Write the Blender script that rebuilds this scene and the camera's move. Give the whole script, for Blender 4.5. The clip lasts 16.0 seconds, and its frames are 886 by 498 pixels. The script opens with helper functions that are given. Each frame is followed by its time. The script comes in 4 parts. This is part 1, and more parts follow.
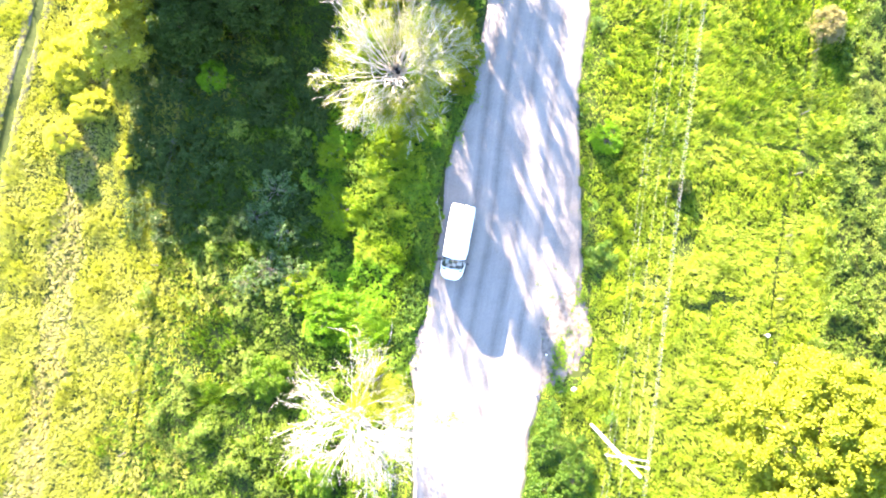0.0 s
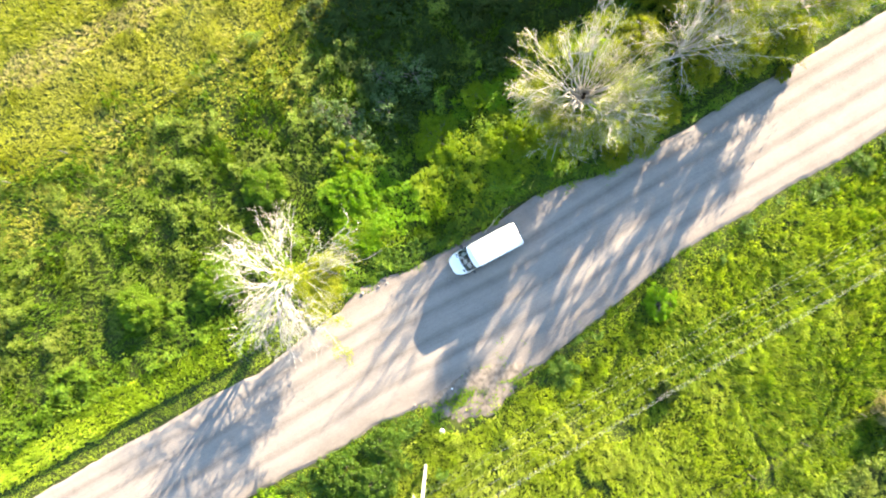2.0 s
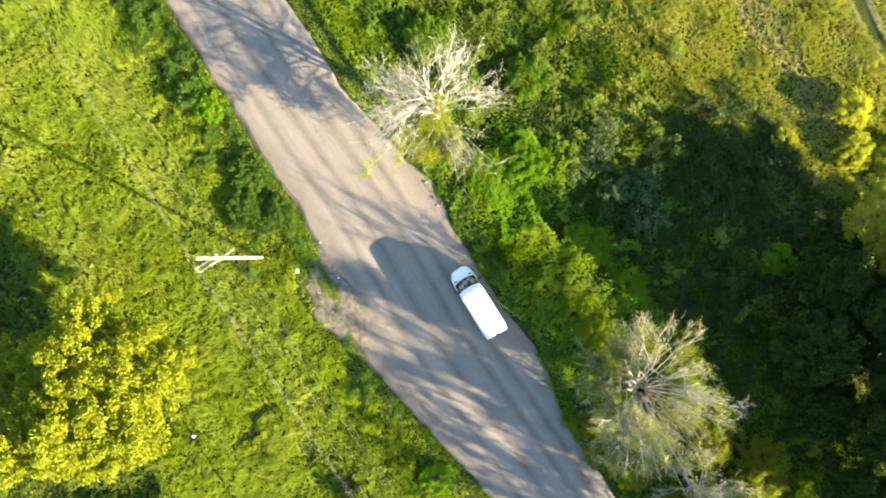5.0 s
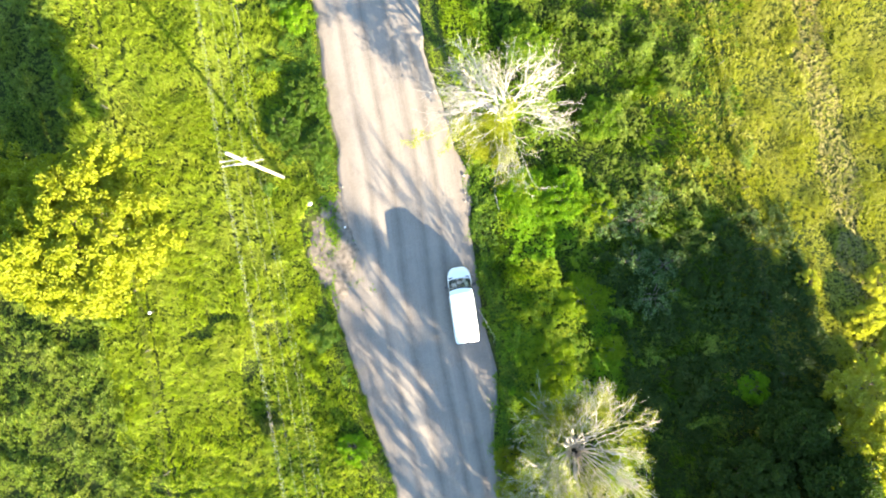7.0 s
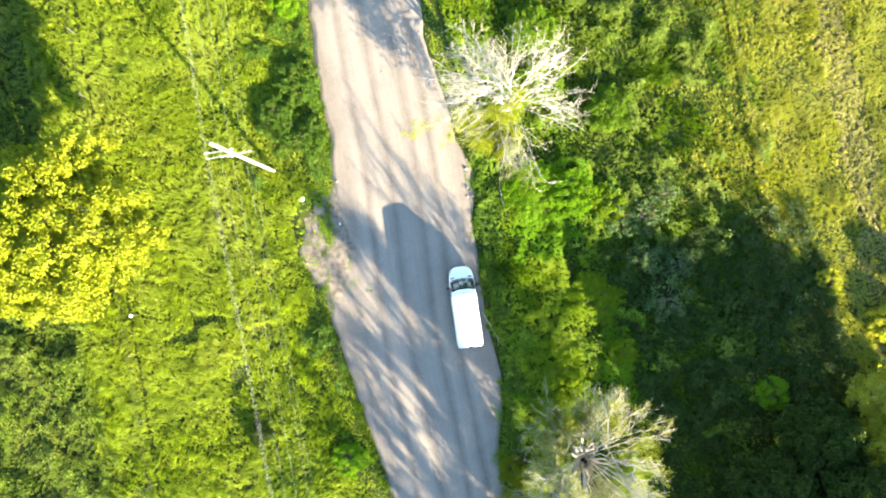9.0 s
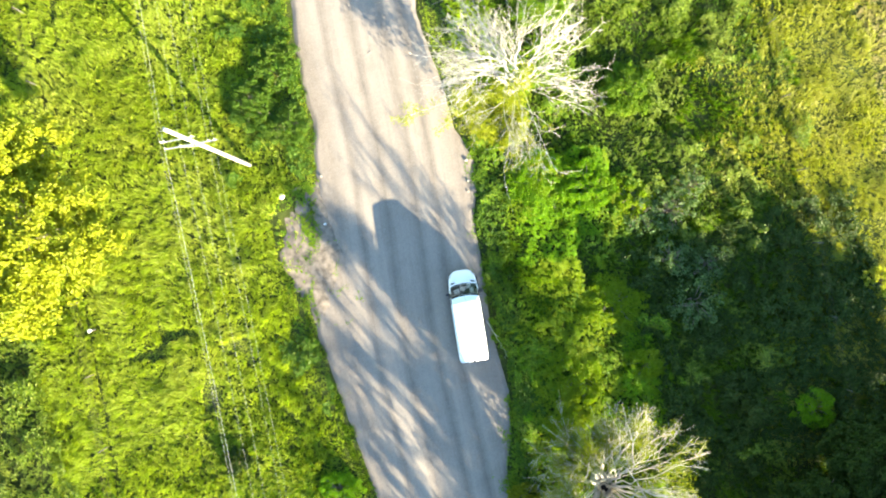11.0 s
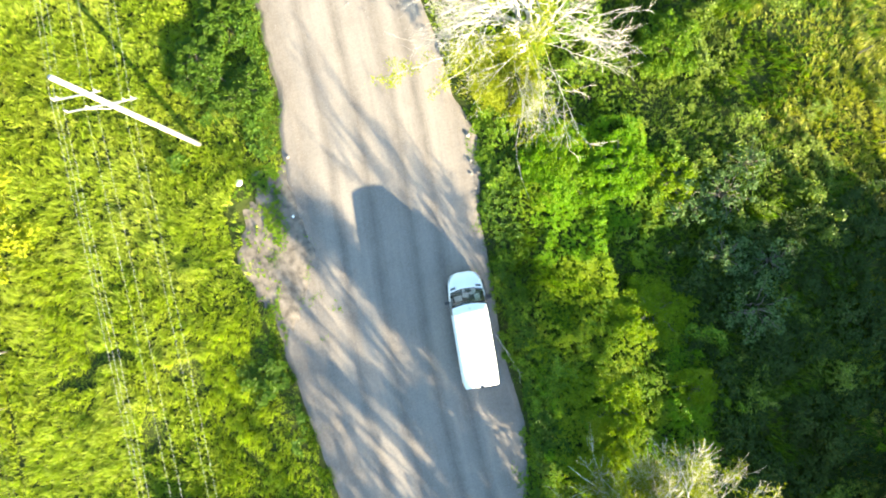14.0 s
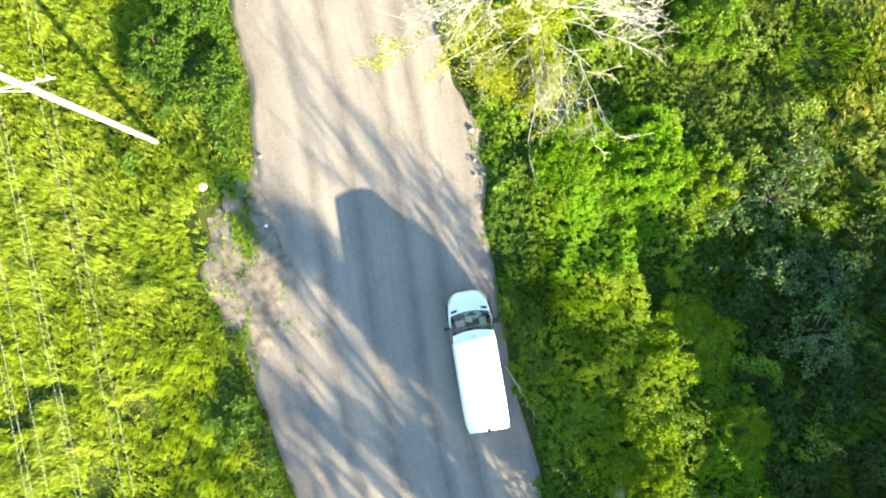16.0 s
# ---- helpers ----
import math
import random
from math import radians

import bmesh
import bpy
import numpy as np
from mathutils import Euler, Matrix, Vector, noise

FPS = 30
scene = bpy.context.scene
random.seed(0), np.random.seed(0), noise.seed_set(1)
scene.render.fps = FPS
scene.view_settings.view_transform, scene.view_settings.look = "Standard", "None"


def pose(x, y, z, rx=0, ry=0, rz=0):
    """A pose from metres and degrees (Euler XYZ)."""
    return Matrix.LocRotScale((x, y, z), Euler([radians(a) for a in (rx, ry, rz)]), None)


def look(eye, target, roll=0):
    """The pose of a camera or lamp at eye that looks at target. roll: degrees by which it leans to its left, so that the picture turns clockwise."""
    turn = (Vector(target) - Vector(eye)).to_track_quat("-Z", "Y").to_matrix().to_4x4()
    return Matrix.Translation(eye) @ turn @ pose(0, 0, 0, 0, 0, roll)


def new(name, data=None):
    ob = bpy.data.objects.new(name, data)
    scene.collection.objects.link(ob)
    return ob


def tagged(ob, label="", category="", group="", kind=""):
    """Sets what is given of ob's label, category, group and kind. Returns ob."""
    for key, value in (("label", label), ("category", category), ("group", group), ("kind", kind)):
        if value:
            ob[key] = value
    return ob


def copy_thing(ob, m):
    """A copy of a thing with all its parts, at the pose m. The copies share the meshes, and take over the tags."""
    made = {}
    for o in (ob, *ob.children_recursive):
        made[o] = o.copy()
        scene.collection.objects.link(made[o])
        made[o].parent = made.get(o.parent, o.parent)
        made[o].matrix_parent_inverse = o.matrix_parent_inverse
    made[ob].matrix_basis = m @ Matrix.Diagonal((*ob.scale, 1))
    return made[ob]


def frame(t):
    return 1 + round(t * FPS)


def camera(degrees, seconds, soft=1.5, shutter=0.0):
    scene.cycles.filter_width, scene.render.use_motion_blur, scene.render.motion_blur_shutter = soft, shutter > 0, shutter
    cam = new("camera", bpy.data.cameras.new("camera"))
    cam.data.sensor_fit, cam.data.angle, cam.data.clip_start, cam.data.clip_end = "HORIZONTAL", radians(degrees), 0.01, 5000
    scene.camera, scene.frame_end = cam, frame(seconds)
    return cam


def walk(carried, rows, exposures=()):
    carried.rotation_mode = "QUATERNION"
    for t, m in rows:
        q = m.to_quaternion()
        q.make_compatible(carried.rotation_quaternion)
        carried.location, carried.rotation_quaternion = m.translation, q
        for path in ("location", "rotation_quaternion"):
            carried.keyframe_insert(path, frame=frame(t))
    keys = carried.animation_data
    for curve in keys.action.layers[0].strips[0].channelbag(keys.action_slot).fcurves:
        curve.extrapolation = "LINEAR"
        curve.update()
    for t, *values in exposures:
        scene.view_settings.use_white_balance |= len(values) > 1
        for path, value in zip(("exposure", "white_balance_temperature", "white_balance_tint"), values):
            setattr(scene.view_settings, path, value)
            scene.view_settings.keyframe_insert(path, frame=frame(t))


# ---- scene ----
cam = camera(76.0, 16.0, soft=2.0)
# seconds, place, and turn about x, y and z
PATH = [
    (0, 0.866, -3.054, 45.935, 2.73, 0.94, 1.92),
    (0.5, 0.778, -3.060, 45.939, 2.47, 0.75, 10.12),
    (1, 0.577, -3.120, 46.010, 2.06, 0.43, 24.67),
    (1.5, 0.298, -3.215, 46.048, 1.58, 0.28, 39.61),
    (2, 0.043, -3.349, 46.133, 1.23, 0.36, 53.62),
    (2.5, -0.163, -3.512, 46.203, 0.88, 0.47, 67.26),
    (3, -0.281, -3.728, 46.239, 0.63, 0.62, 81.91),
    (3.5, -0.348, -3.929, 46.205, 0.35, 0.90, 98.02),
    (4, -0.268, -4.088, 46.179, 0.39, 1.17, 113.15),
    (4.2, -0.216, -4.149, 46.191, 0.41, 1.27, 118.59),
    (6.3, 0.110, -4.453, 46.406, 0.47, 1.56, 161.63),
    (6.5, 0.220, -4.570, 46.431, 0.32, 1.44, 162.54),
    (7, 0.508, -4.853, 46.366, -0.04, 1.17, 163.49),
    (7.5, 0.722, -5.040, 46.009, -0.26, 0.97, 163.78),
    (8, 0.894, -5.119, 45.435, -0.37, 0.79, 163.87),
    (8.5, 1.027, -5.143, 44.649, -0.36, 0.65, 163.73),
    (9, 1.111, -5.145, 43.691, -0.36, 0.48, 163.43),
    (11.5, 1.124, -5.009, 37.422, 0.01, 0.42, 162.50),
    (12, 1.079, -4.801, 36.076, 0.24, 0.59, 162.38),
    (12.5, 1.078, -4.625, 34.756, 0.47, 0.70, 162.24),
    (13, 1.266, -4.638, 33.574, 0.52, 0.42, 162.10),
    (13.5, 1.364, -4.598, 32.334, 0.55, 0.23, 162.03),
    (14, 1.330, -4.490, 31.139, 0.63, 0.21, 161.97),
    (14.5, 1.274, -4.433, 29.893, 0.81, 0.28, 161.90),
    (15, 1.249, -4.473, 28.668, 1.26, 0.34, 161.86),
    (15.5, 1.202, -4.609, 27.507, 1.57, 0.39, 161.89),
    (16, 1.021, -4.662, 26.406, 1.70, 0.69, 161.92),
]
# seconds, stops, kelvin, tint
EXPOSURES = [(0.0, 4.33, 6420, 22), (0.5, 4.19, 6465, 22), (1.0, 3.96, 6610, 21), (1.5, 3.68, 6855, 18), (2.0, 3.39, 7100, 11), (2.5, 3.09, 7300, 8), (3.0, 2.84, 7450, 7), (3.5, 2.65, 7640, 7), (4.2, 2.58, 7720, 7),
             (6.3, 3.33, 7080, 8), (9.0, 3.32, 7080, 6), (12.5, 3.26, 7080, 2), (16.0, 3.21, 7080, 2)]
walk(cam, [(t, pose(*place)) for t, *place in PATH], EXPOSURES)

# ---- world, sun ----
SUN_UP = 15.5                       # degrees above the horizon
SHADE = Vector((0.384, -0.923, 0))  # the way in which shadows fall
world = bpy.data.worlds.new("sky")
scene.world = world
world.use_nodes = True
wn = world.node_tree
sky = wn.nodes.new("ShaderNodeTexSky")
sky.sky_type, sky.sun_disc = "NISHITA", False
sky.sun_elevation = radians(SUN_UP)
sky.sun_rotation = math.atan2(-SHADE.x, -SHADE.y)
wn.nodes["Background"].inputs["Strength"].default_value = 0.083
sky.dust_density, sky.ozone_density = 0.2, 3.0
wn.links.new(sky.outputs["Color"], wn.nodes["Background"].inputs["Color"])
sun = new("sun", bpy.data.lights.new("sun", "SUN"))
sun.data.energy, sun.data.angle, sun.data.color = 4.6, radians(0.5), (1.0, 0.87, 0.68)
toward = -SHADE.normalized() * math.cos(radians(SUN_UP)) + Vector((0, 0, math.sin(radians(SUN_UP))))
sun.matrix_world = look(toward * 120, (0, 0, 0))

# ---- small tools ----


def lattice(ix, iy, seed):
    h = (ix.astype(np.int64) * 374761393 + iy.astype(np.int64) * 668265263 + seed * 974711) & 0x7FFFFFFF
    h = ((h ^ (h >> 13)) * 1274126177) & 0x7FFFFFFF
    return ((h ^ (h >> 16)) & 0xFFFF) / 65535.0


def vnoise(x, y, size, seed=0):
    """Smooth noise from 0 to 1, with cells of that size in metres."""
    x, y = np.asarray(x, float) / size, np.asarray(y, float) / size
    ix, iy = np.floor(x), np.floor(y)
    fx, fy = x - ix, y - iy
    fx, fy = fx * fx * (3 - 2 * fx), fy * fy * (3 - 2 * fy)
    a, b = lattice(ix, iy, seed), lattice(ix + 1, iy, seed)
    c, d = lattice(ix, iy + 1, seed), lattice(ix + 1, iy + 1, seed)
    return (a * (1 - fx) + b * fx) * (1 - fy) + (c * (1 - fx) + d * fx) * fy


def mesh_np(name, verts, faces, material=None, smooth=False):
    """A mesh from arrays; all faces have the same number of corners."""
    verts, faces = np.asarray(verts, np.float32), np.asarray(faces, np.int32)
    k = faces.shape[1]
    me = bpy.data.meshes.new(name)
    me.vertices.add(len(verts))
    me.vertices.foreach_set("co", verts.ravel())
    me.loops.add(faces.size)
    me.loops.foreach_set("vertex_index", faces.ravel())
    me.polygons.add(len(faces))
    me.polygons.foreach_set("loop_start", np.arange(len(faces), dtype=np.int32) * k)
    me.polygons.foreach_set("use_smooth", np.full(len(faces), smooth))
    me.update(calc_edges=True)
    if material:
        me.materials.append(material)
    return me


def put(name, me, parent=None, label=""):
    ob = new(name, me)
    if parent:
        ob.parent = parent
    return tagged(ob, label)


def part(name, bm, material, parent, label="", smooth=False):
    me = bpy.data.meshes.new(name)
    bm.normal_update()
    bm.to_mesh(me)
    bm.free()
    me.materials.append(material)
    if smooth:
        for p in me.polygons:
            p.use_smooth = True
    return put(name, me, parent, label)


def base(name, m, label, category, group="", kind=""):
    """The Empty that carries a thing's parts."""
    ob = new(name)
    ob.matrix_world = m
    ob.empty_display_size = 0.3
    return tagged(ob, label, category, group, kind)


def box(bm, lo, hi, bevel=0.0):
    r = bmesh.ops.create_cube(bm, size=1)
    lo, hi = Vector(lo), Vector(hi)
    for v in r["verts"]:
        v.co = Vector(((lo[i] + hi[i]) / 2 + v.co[i] * (hi[i] - lo[i])) for i in range(3))
    if bevel:
        edges = list({e for v in r["verts"] for e in v.link_edges})
        bmesh.ops.bevel(bm, geom=edges, offset=bevel, segments=2, affect="EDGES", profile=0.6)
    return bm


def rod(bm, a, b, r0, r1=None, sides=10):
    r1 = r0 if r1 is None else r1
    a, b = Vector(a), Vector(b)
    d = b - a
    m = Matrix.Translation((a + b) / 2) @ d.to_track_quat("Z", "Y").to_matrix().to_4x4()
    bmesh.ops.create_cone(bm, cap_ends=True, segments=sides, radius1=r0, radius2=r1, depth=d.length, matrix=m)
    return bm


def tubes(lines, sides=5):
    """Verts and faces of tapered tubes; a line is (points n x 3, radii n)."""
    vs, fs, o = [], [], 0
    ang = np.arange(sides) * 2 * math.pi / sides
    for pts, rad in lines:
        n = len(pts)
        d = np.gradient(pts, axis=0)
        d /= np.linalg.norm(d, axis=1, keepdims=True) + 1e-9
        up = np.where(np.abs(d[:, 2:3]) > 0.9, np.array([[1.0, 0, 0]]), np.array([[0, 0, 1.0]]))
        a = np.cross(d, up)
        a /= np.linalg.norm(a, axis=1, keepdims=True) + 1e-9
        b = np.cross(d, a)
        ring = pts[:, None] + rad[:, None, None] * (a[:, None] * np.cos(ang)[None, :, None] + b[:, None] * np.sin(ang)[None, :, None])
        vs.append(ring.reshape(-1, 3))
        i = np.arange(n - 1)[:, None] * sides + np.arange(sides)[None]
        j = np.arange(n - 1)[:, None] * sides + (np.arange(sides)[None] + 1) % sides
        fs.append(np.stack([i, j, j + sides, i + sides], -1).reshape(-1, 4) + o)
        o += n * sides
    return np.concatenate(vs), np.concatenate(fs)


def scatter(tv, tf, places, yaw, size, lean=None, lean_way=None):
    """Copies of a small template (verts, faces) at the places, turned by yaw, of a size, and sheared over by lean."""
    n, k = len(places), len(tv)
    size = np.broadcast_to(np.asarray(size, float).reshape(n, -1), (n, 3))
    c, s = np.cos(yaw), np.sin(yaw)
    v = tv[None] * size[:, None]
    x = v[..., 0] * c[:, None] - v[..., 1] * s[:, None]
    y = v[..., 0] * s[:, None] + v[..., 1] * c[:, None]
    z = v[..., 2]
    if lean is not None:
        x = x + z * (lean * np.cos(lean_way))[:, None]
        y = y + z * (lean * np.sin(lean_way))[:, None]
    out = np.stack([x, y, z], -1) + places[:, None]
    return out.reshape(-1, 3), (tf[None] + (np.arange(n) * k)[:, None, None]).reshape(-1, tf.shape[1])


def merge(pieces):
    vs, fs, o = [], [], 0
    for v, f in pieces:
        vs.append(v)
        fs.append(f + o)
        o += len(v)
    return np.concatenate(vs), np.concatenate(fs)


# ---- materials ----
def nodes_of(name):
    m = bpy.data.materials.new(name)
    m.use_nodes = True
    t = m.node_tree
    return m, t, t.nodes["Principled BSDF"]


def add(t, kind, **values):
    n = t.nodes.new(kind)
    for key, v in values.items():
        n.inputs[key].default_value = v
    return n


def ramp(t, src, stops):
    r = t.nodes.new("ShaderNodeValToRGB")
    e = r.color_ramp.elements
    while len(e) < len(stops):
        e.new(0.5)
    for el, (p, c) in zip(e, stops):
        el.position, el.color = p, (*c, 1)
    t.links.new(src, r.inputs["Fac"])
    return r.outputs["Color"]


def mixed(t, fac, a, b, how="MIX"):
    m = t.nodes.new("ShaderNodeMix")
    m.data_type, m.blend_type = "RGBA", how
    for sock, v in ((m.inputs[0], fac), (m.inputs[6], a), (m.inputs[7], b)):
        if isinstance(v, (int, float)):
            sock.default_value = v
        elif isinstance(v, tuple):
            sock.default_value = (*v, 1)
        else:
            t.links.new(v, sock)
    return m.outputs[2]


def noise_of(t, scale, detail=4, rough=0.6, where=None, stretch=None):
    n = add(t, "ShaderNodeTexNoise", Scale=scale, Detail=detail, Roughness=rough)
    if where is None:
        where = t.nodes.new("ShaderNodeNewGeometry").outputs["Position"]
    if stretch:
        mp = t.nodes.new("ShaderNodeMapping")
        mp.inputs["Scale"].default_value = stretch
        t.links.new(where, mp.inputs["Vector"])
        where = mp.outputs["Vector"]
    t.links.new(where, n.inputs["Vector"])
    return n.outputs["Fac"]


def bumped(t, bsdf, src, strength, distance):
    b = add(t, "ShaderNodeBump", Strength=strength, Distance=distance)
    t.links.new(src, b.inputs["Height"])
    t.links.new(b.outputs["Normal"], bsdf.inputs["Normal"])


def leaf_mat(name, young, old, dry, thin=0.4, patch=0.12, dryness=0.45):
    """Blades and leaves: colour varies leaf by leaf and in patches; light comes through."""
    m, t, p = nodes_of(name)
    g = t.nodes.new("ShaderNodeNewGeometry")
    one = ramp(t, g.outputs["Random Per Island"], [(0.0, old), (0.55, young), (0.9, young), (1.0, dry)])
    big = noise_of(t, patch, 5, 0.65)
    lo = add(t, "ShaderNodeMapRange", **{"From Min": dryness, "From Max": dryness + 0.25})
    t.links.new(big, lo.inputs["Value"])
    col = mixed(t, lo.outputs[0], one, mixed(t, 0.6, one, dry))
    p.inputs["Roughness"].default_value = 0.55
    p.inputs["Specular IOR Level"].default_value = 0.25
    t.links.new(col, p.inputs["Base Color"])
    tr = t.nodes.new("ShaderNodeBsdfTranslucent")
    t.links.new(mixed(t, 1.0, col, (0.92, 1.0, 0.35), "MULTIPLY"), tr.inputs["Color"])
    mix = t.nodes.new("ShaderNodeMixShader")
    mix.inputs["Fac"].default_value = thin
    t.links.new(p.outputs["BSDF"], mix.inputs[1])
    t.links.new(tr.outputs["BSDF"], mix.inputs[2])
    t.links.new(mix.outputs["Shader"], t.nodes["Material Output"].inputs["Surface"])
    return m


def plain_mat(name, colour, rough, metal=0.0, vary=0.12, scale=8.0, bump=0.0, spec=0.5):
    m, t, p = nodes_of(name)
    n = noise_of(t, scale, 5, 0.6)
    dark = tuple(c * (1 - vary) for c in colour)
    lite = tuple(min(1, c * (1 + vary)) for c in colour)
    t.links.new(ramp(t, n, [(0.3, dark), (0.7, lite)]), p.inputs["Base Color"])
    p.inputs["Roughness"].default_value = rough
    p.inputs["Metallic"].default_value = metal
    p.inputs["Specular IOR Level"].default_value = spec
    if bump:
        bumped(t, p, n, bump, 0.01)
    return m


def bark_mat(name, dark, pale):
    m, t, p = nodes_of(name)
    n = noise_of(t, 5.0, 6, 0.7)
    t.links.new(ramp(t, n, [(0.3, dark), (0.5, pale), (0.75, tuple(min(1, c * 1.15) for c in pale))]), p.inputs["Base Color"])
    p.inputs["Roughness"].default_value = 0.85
    bumped(t, p, noise_of(t, 30.0, 4, 0.6), 0.5, 0.01)
    return m


def road_mat():
    m, t, p = nodes_of("compacted_dirt")
    uv = t.nodes.new("ShaderNodeUVMap")
    uv.uv_map = "along"
    # wheel tracks: dark packed lines between pale crowns of dry dust
    drift = noise_of(t, 1.0, 2, 0.5, uv.outputs["UV"], (0.6, 0.05, 1.0))
    frayed = noise_of(t, 1.0, 5, 0.7, uv.outputs["UV"], (14.0, 0.35, 1.0))
    split = t.nodes.new("ShaderNodeSeparateXYZ")
    t.links.new(uv.outputs["UV"], split.inputs[0])
    at = split.outputs["X"]
    for src, much in ((drift, 0.09), (frayed, 0.05)):
        mul = t.nodes.new("ShaderNodeMath")
        mul.operation = "MULTIPLY_ADD"
        t.links.new(src, mul.inputs[0])
        mul.inputs[1].default_value = much
        t.links.new(at, mul.inputs[2])
        at = mul.outputs[0]
    pale, dust, dark, edge = (0.3, 0.257, 0.213), (0.268, 0.229, 0.192), (0.088, 0.073, 0.062), (0.145, 0.12, 0.099)
    stops = [(0.0, edge)]
    for mid, half, c in ((0.235, 0.06, dark), (0.395, 0.055, dark), (0.625, 0.06, dark), (0.835, 0.05, dark)):
        stops += [(mid - half, pale if mid < 0.5 else dust), (mid, c), (mid + half, dust if mid < 0.5 else pale)]
    stops.append((1.0, edge))
    col = ramp(t, at, stops)
    streak = noise_of(t, 1.0, 4, 0.55, uv.outputs["UV"], (13.0, 0.035, 1.0))
    fine_streak = noise_of(t, 1.0, 5, 0.65, uv.outputs["UV"], (46.0, 0.12, 1.0))
    col = mixed(t, 0.25, col, ramp(t, streak, [(0.36, (0.16, 0.135, 0.115)), (0.5, (0.25, 0.218, 0.187)), (0.66, (0.315, 0.27, 0.226))]))
    col = mixed(t, 0.13, col, ramp(t, fine_streak, [(0.38, (0.11, 0.093, 0.082)), (0.62, (0.34, 0.295, 0.25))]))
    blot = noise_of(t, 0.45, 6, 0.7)
    col = mixed(t, 0.26, col, ramp(t, blot, [(0.36, (0.13, 0.108, 0.092)), (0.5, (0.24, 0.207, 0.175)), (0.64, (0.31, 0.264, 0.22))]))
    grit = noise_of(t, 11.0, 6, 0.75)
    col = mixed(t, 0.2, col, ramp(t, grit, [(0.38, (0.1, 0.085, 0.075)), (0.62, (0.36, 0.315, 0.27))]))
    t.links.new(col, p.inputs["Base Color"])
    p.inputs["Roughness"].default_value = 0.95
    p.inputs["Specular IOR Level"].default_value = 0.15
    bumped(t, p, mixed(t, 0.4, grit, fine_streak), 0.7, 0.03)
    return m


def soil_mat():
    m, t, p = nodes_of("grassy_soil")
    a = noise_of(t, 0.5, 6, 0.7)
    b = noise_of(t, 6.0, 5, 0.7)
    col = ramp(t, a, [(0.35, (0.022, 0.036, 0.009)), (0.55, (0.04, 0.058, 0.011)), (0.72, (0.075, 0.078, 0.022))])
    col = mixed(t, 0.45, col, ramp(t, b, [(0.3, (0.015, 0.025, 0.007)), (0.7, (0.07, 0.08, 0.02))]))
    t.links.new(col, p.inputs["Base Color"])
    p.inputs["Roughness"].default_value = 0.95
    p.inputs["Specular IOR Level"].default_value = 0.1
    bumped(t, p, b, 0.8, 0.1)
    return m


def glass_mat():
    m, t, p = nodes_of("tinted_glass")
    p.inputs["Base Color"].default_value = (0.86, 0.93, 0.9, 1)
    p.inputs["Roughness"].default_value = 0.03
    p.inputs["Transmission Weight"].default_value = 1.0
    p.inputs["IOR"].default_value = 1.45
    return m


ROAD, SOIL, GLASS = road_mat(), soil_mat(), glass_mat()
GRASS_EAST = leaf_mat("tall_meadow_grass", (0.37, 0.46, 0.045), (0.24, 0.33, 0.022), (0.52, 0.52, 0.13), 0.55, 0.16, 0.5)
GRASS_VERGE = leaf_mat("bright_verge_grass", (0.38, 0.5, 0.03), (0.27, 0.4, 0.02), (0.46, 0.5, 0.08), 0.5, 0.16, 0.55)
GRASS_WEST = leaf_mat("dry_meadow_grass", (0.32, 0.34, 0.024), (0.25, 0.285, 0.02), (0.45, 0.41, 0.14), 0.45, 0.13, 0.42)
STRAW = leaf_mat("tan_straw", (0.42, 0.36, 0.14), (0.33, 0.29, 0.1), (0.5, 0.43, 0.2), 0.35, 0.2, 0.5)
GRASS_LUSH = leaf_mat("lush_grass", (0.115, 0.205, 0.007), (0.052, 0.12, 0.005), (0.2, 0.235, 0.018), 0.45, 0.2, 0.5)
WEED = leaf_mat("weed_leaves", (0.155, 0.27, 0.012), (0.062, 0.135, 0.007), (0.26, 0.3, 0.025), 0.4, 0.25, 0.5)
NETTLE = leaf_mat("nettle_leaves", (0.085, 0.165, 0.012), (0.04, 0.095, 0.008), (0.15, 0.2, 0.02), 0.35, 0.25, 0.55)
WEED_FIELD = leaf_mat("field_weed_leaves", (0.15, 0.22, 0.016), (0.05, 0.088, 0.008), (0.25, 0.27, 0.045), 0.35, 0.25, 0.5)
LEAF_BUSH = leaf_mat("bright_bush_leaves", (0.2, 0.38, 0.01), (0.11, 0.25, 0.007), (0.28, 0.36, 0.02), 0.5, 0.4, 0.5)
LEAF_LIME = leaf_mat("lime_bush_leaves", (0.25, 0.36, 0.012), (0.14, 0.24, 0.008), (0.34, 0.37, 0.03), 0.5, 0.4, 0.5)
# leaf colour lowered so that it carries the deep shade of the grove
LEAF_SHADE_DARK = leaf_mat("shade_darkened_leaves", (0.045, 0.082, 0.009), (0.024, 0.05, 0.006), (0.09, 0.107, 0.014), 0.4, 0.3, 0.55)
LEAF_YELLOW = leaf_mat("yellow_green_leaves", (0.27, 0.3, 0.014), (0.165, 0.215, 0.01), (0.36, 0.35, 0.03), 0.4, 0.3, 0.55)
LEAF_OLIVE = leaf_mat("olive_leaves", (0.24, 0.28, 0.016), (0.15, 0.185, 0.01), (0.31, 0.32, 0.045), 0.55, 0.3, 0.5)
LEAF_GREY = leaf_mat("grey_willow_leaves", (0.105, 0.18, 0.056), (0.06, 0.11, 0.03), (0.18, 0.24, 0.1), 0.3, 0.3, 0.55)
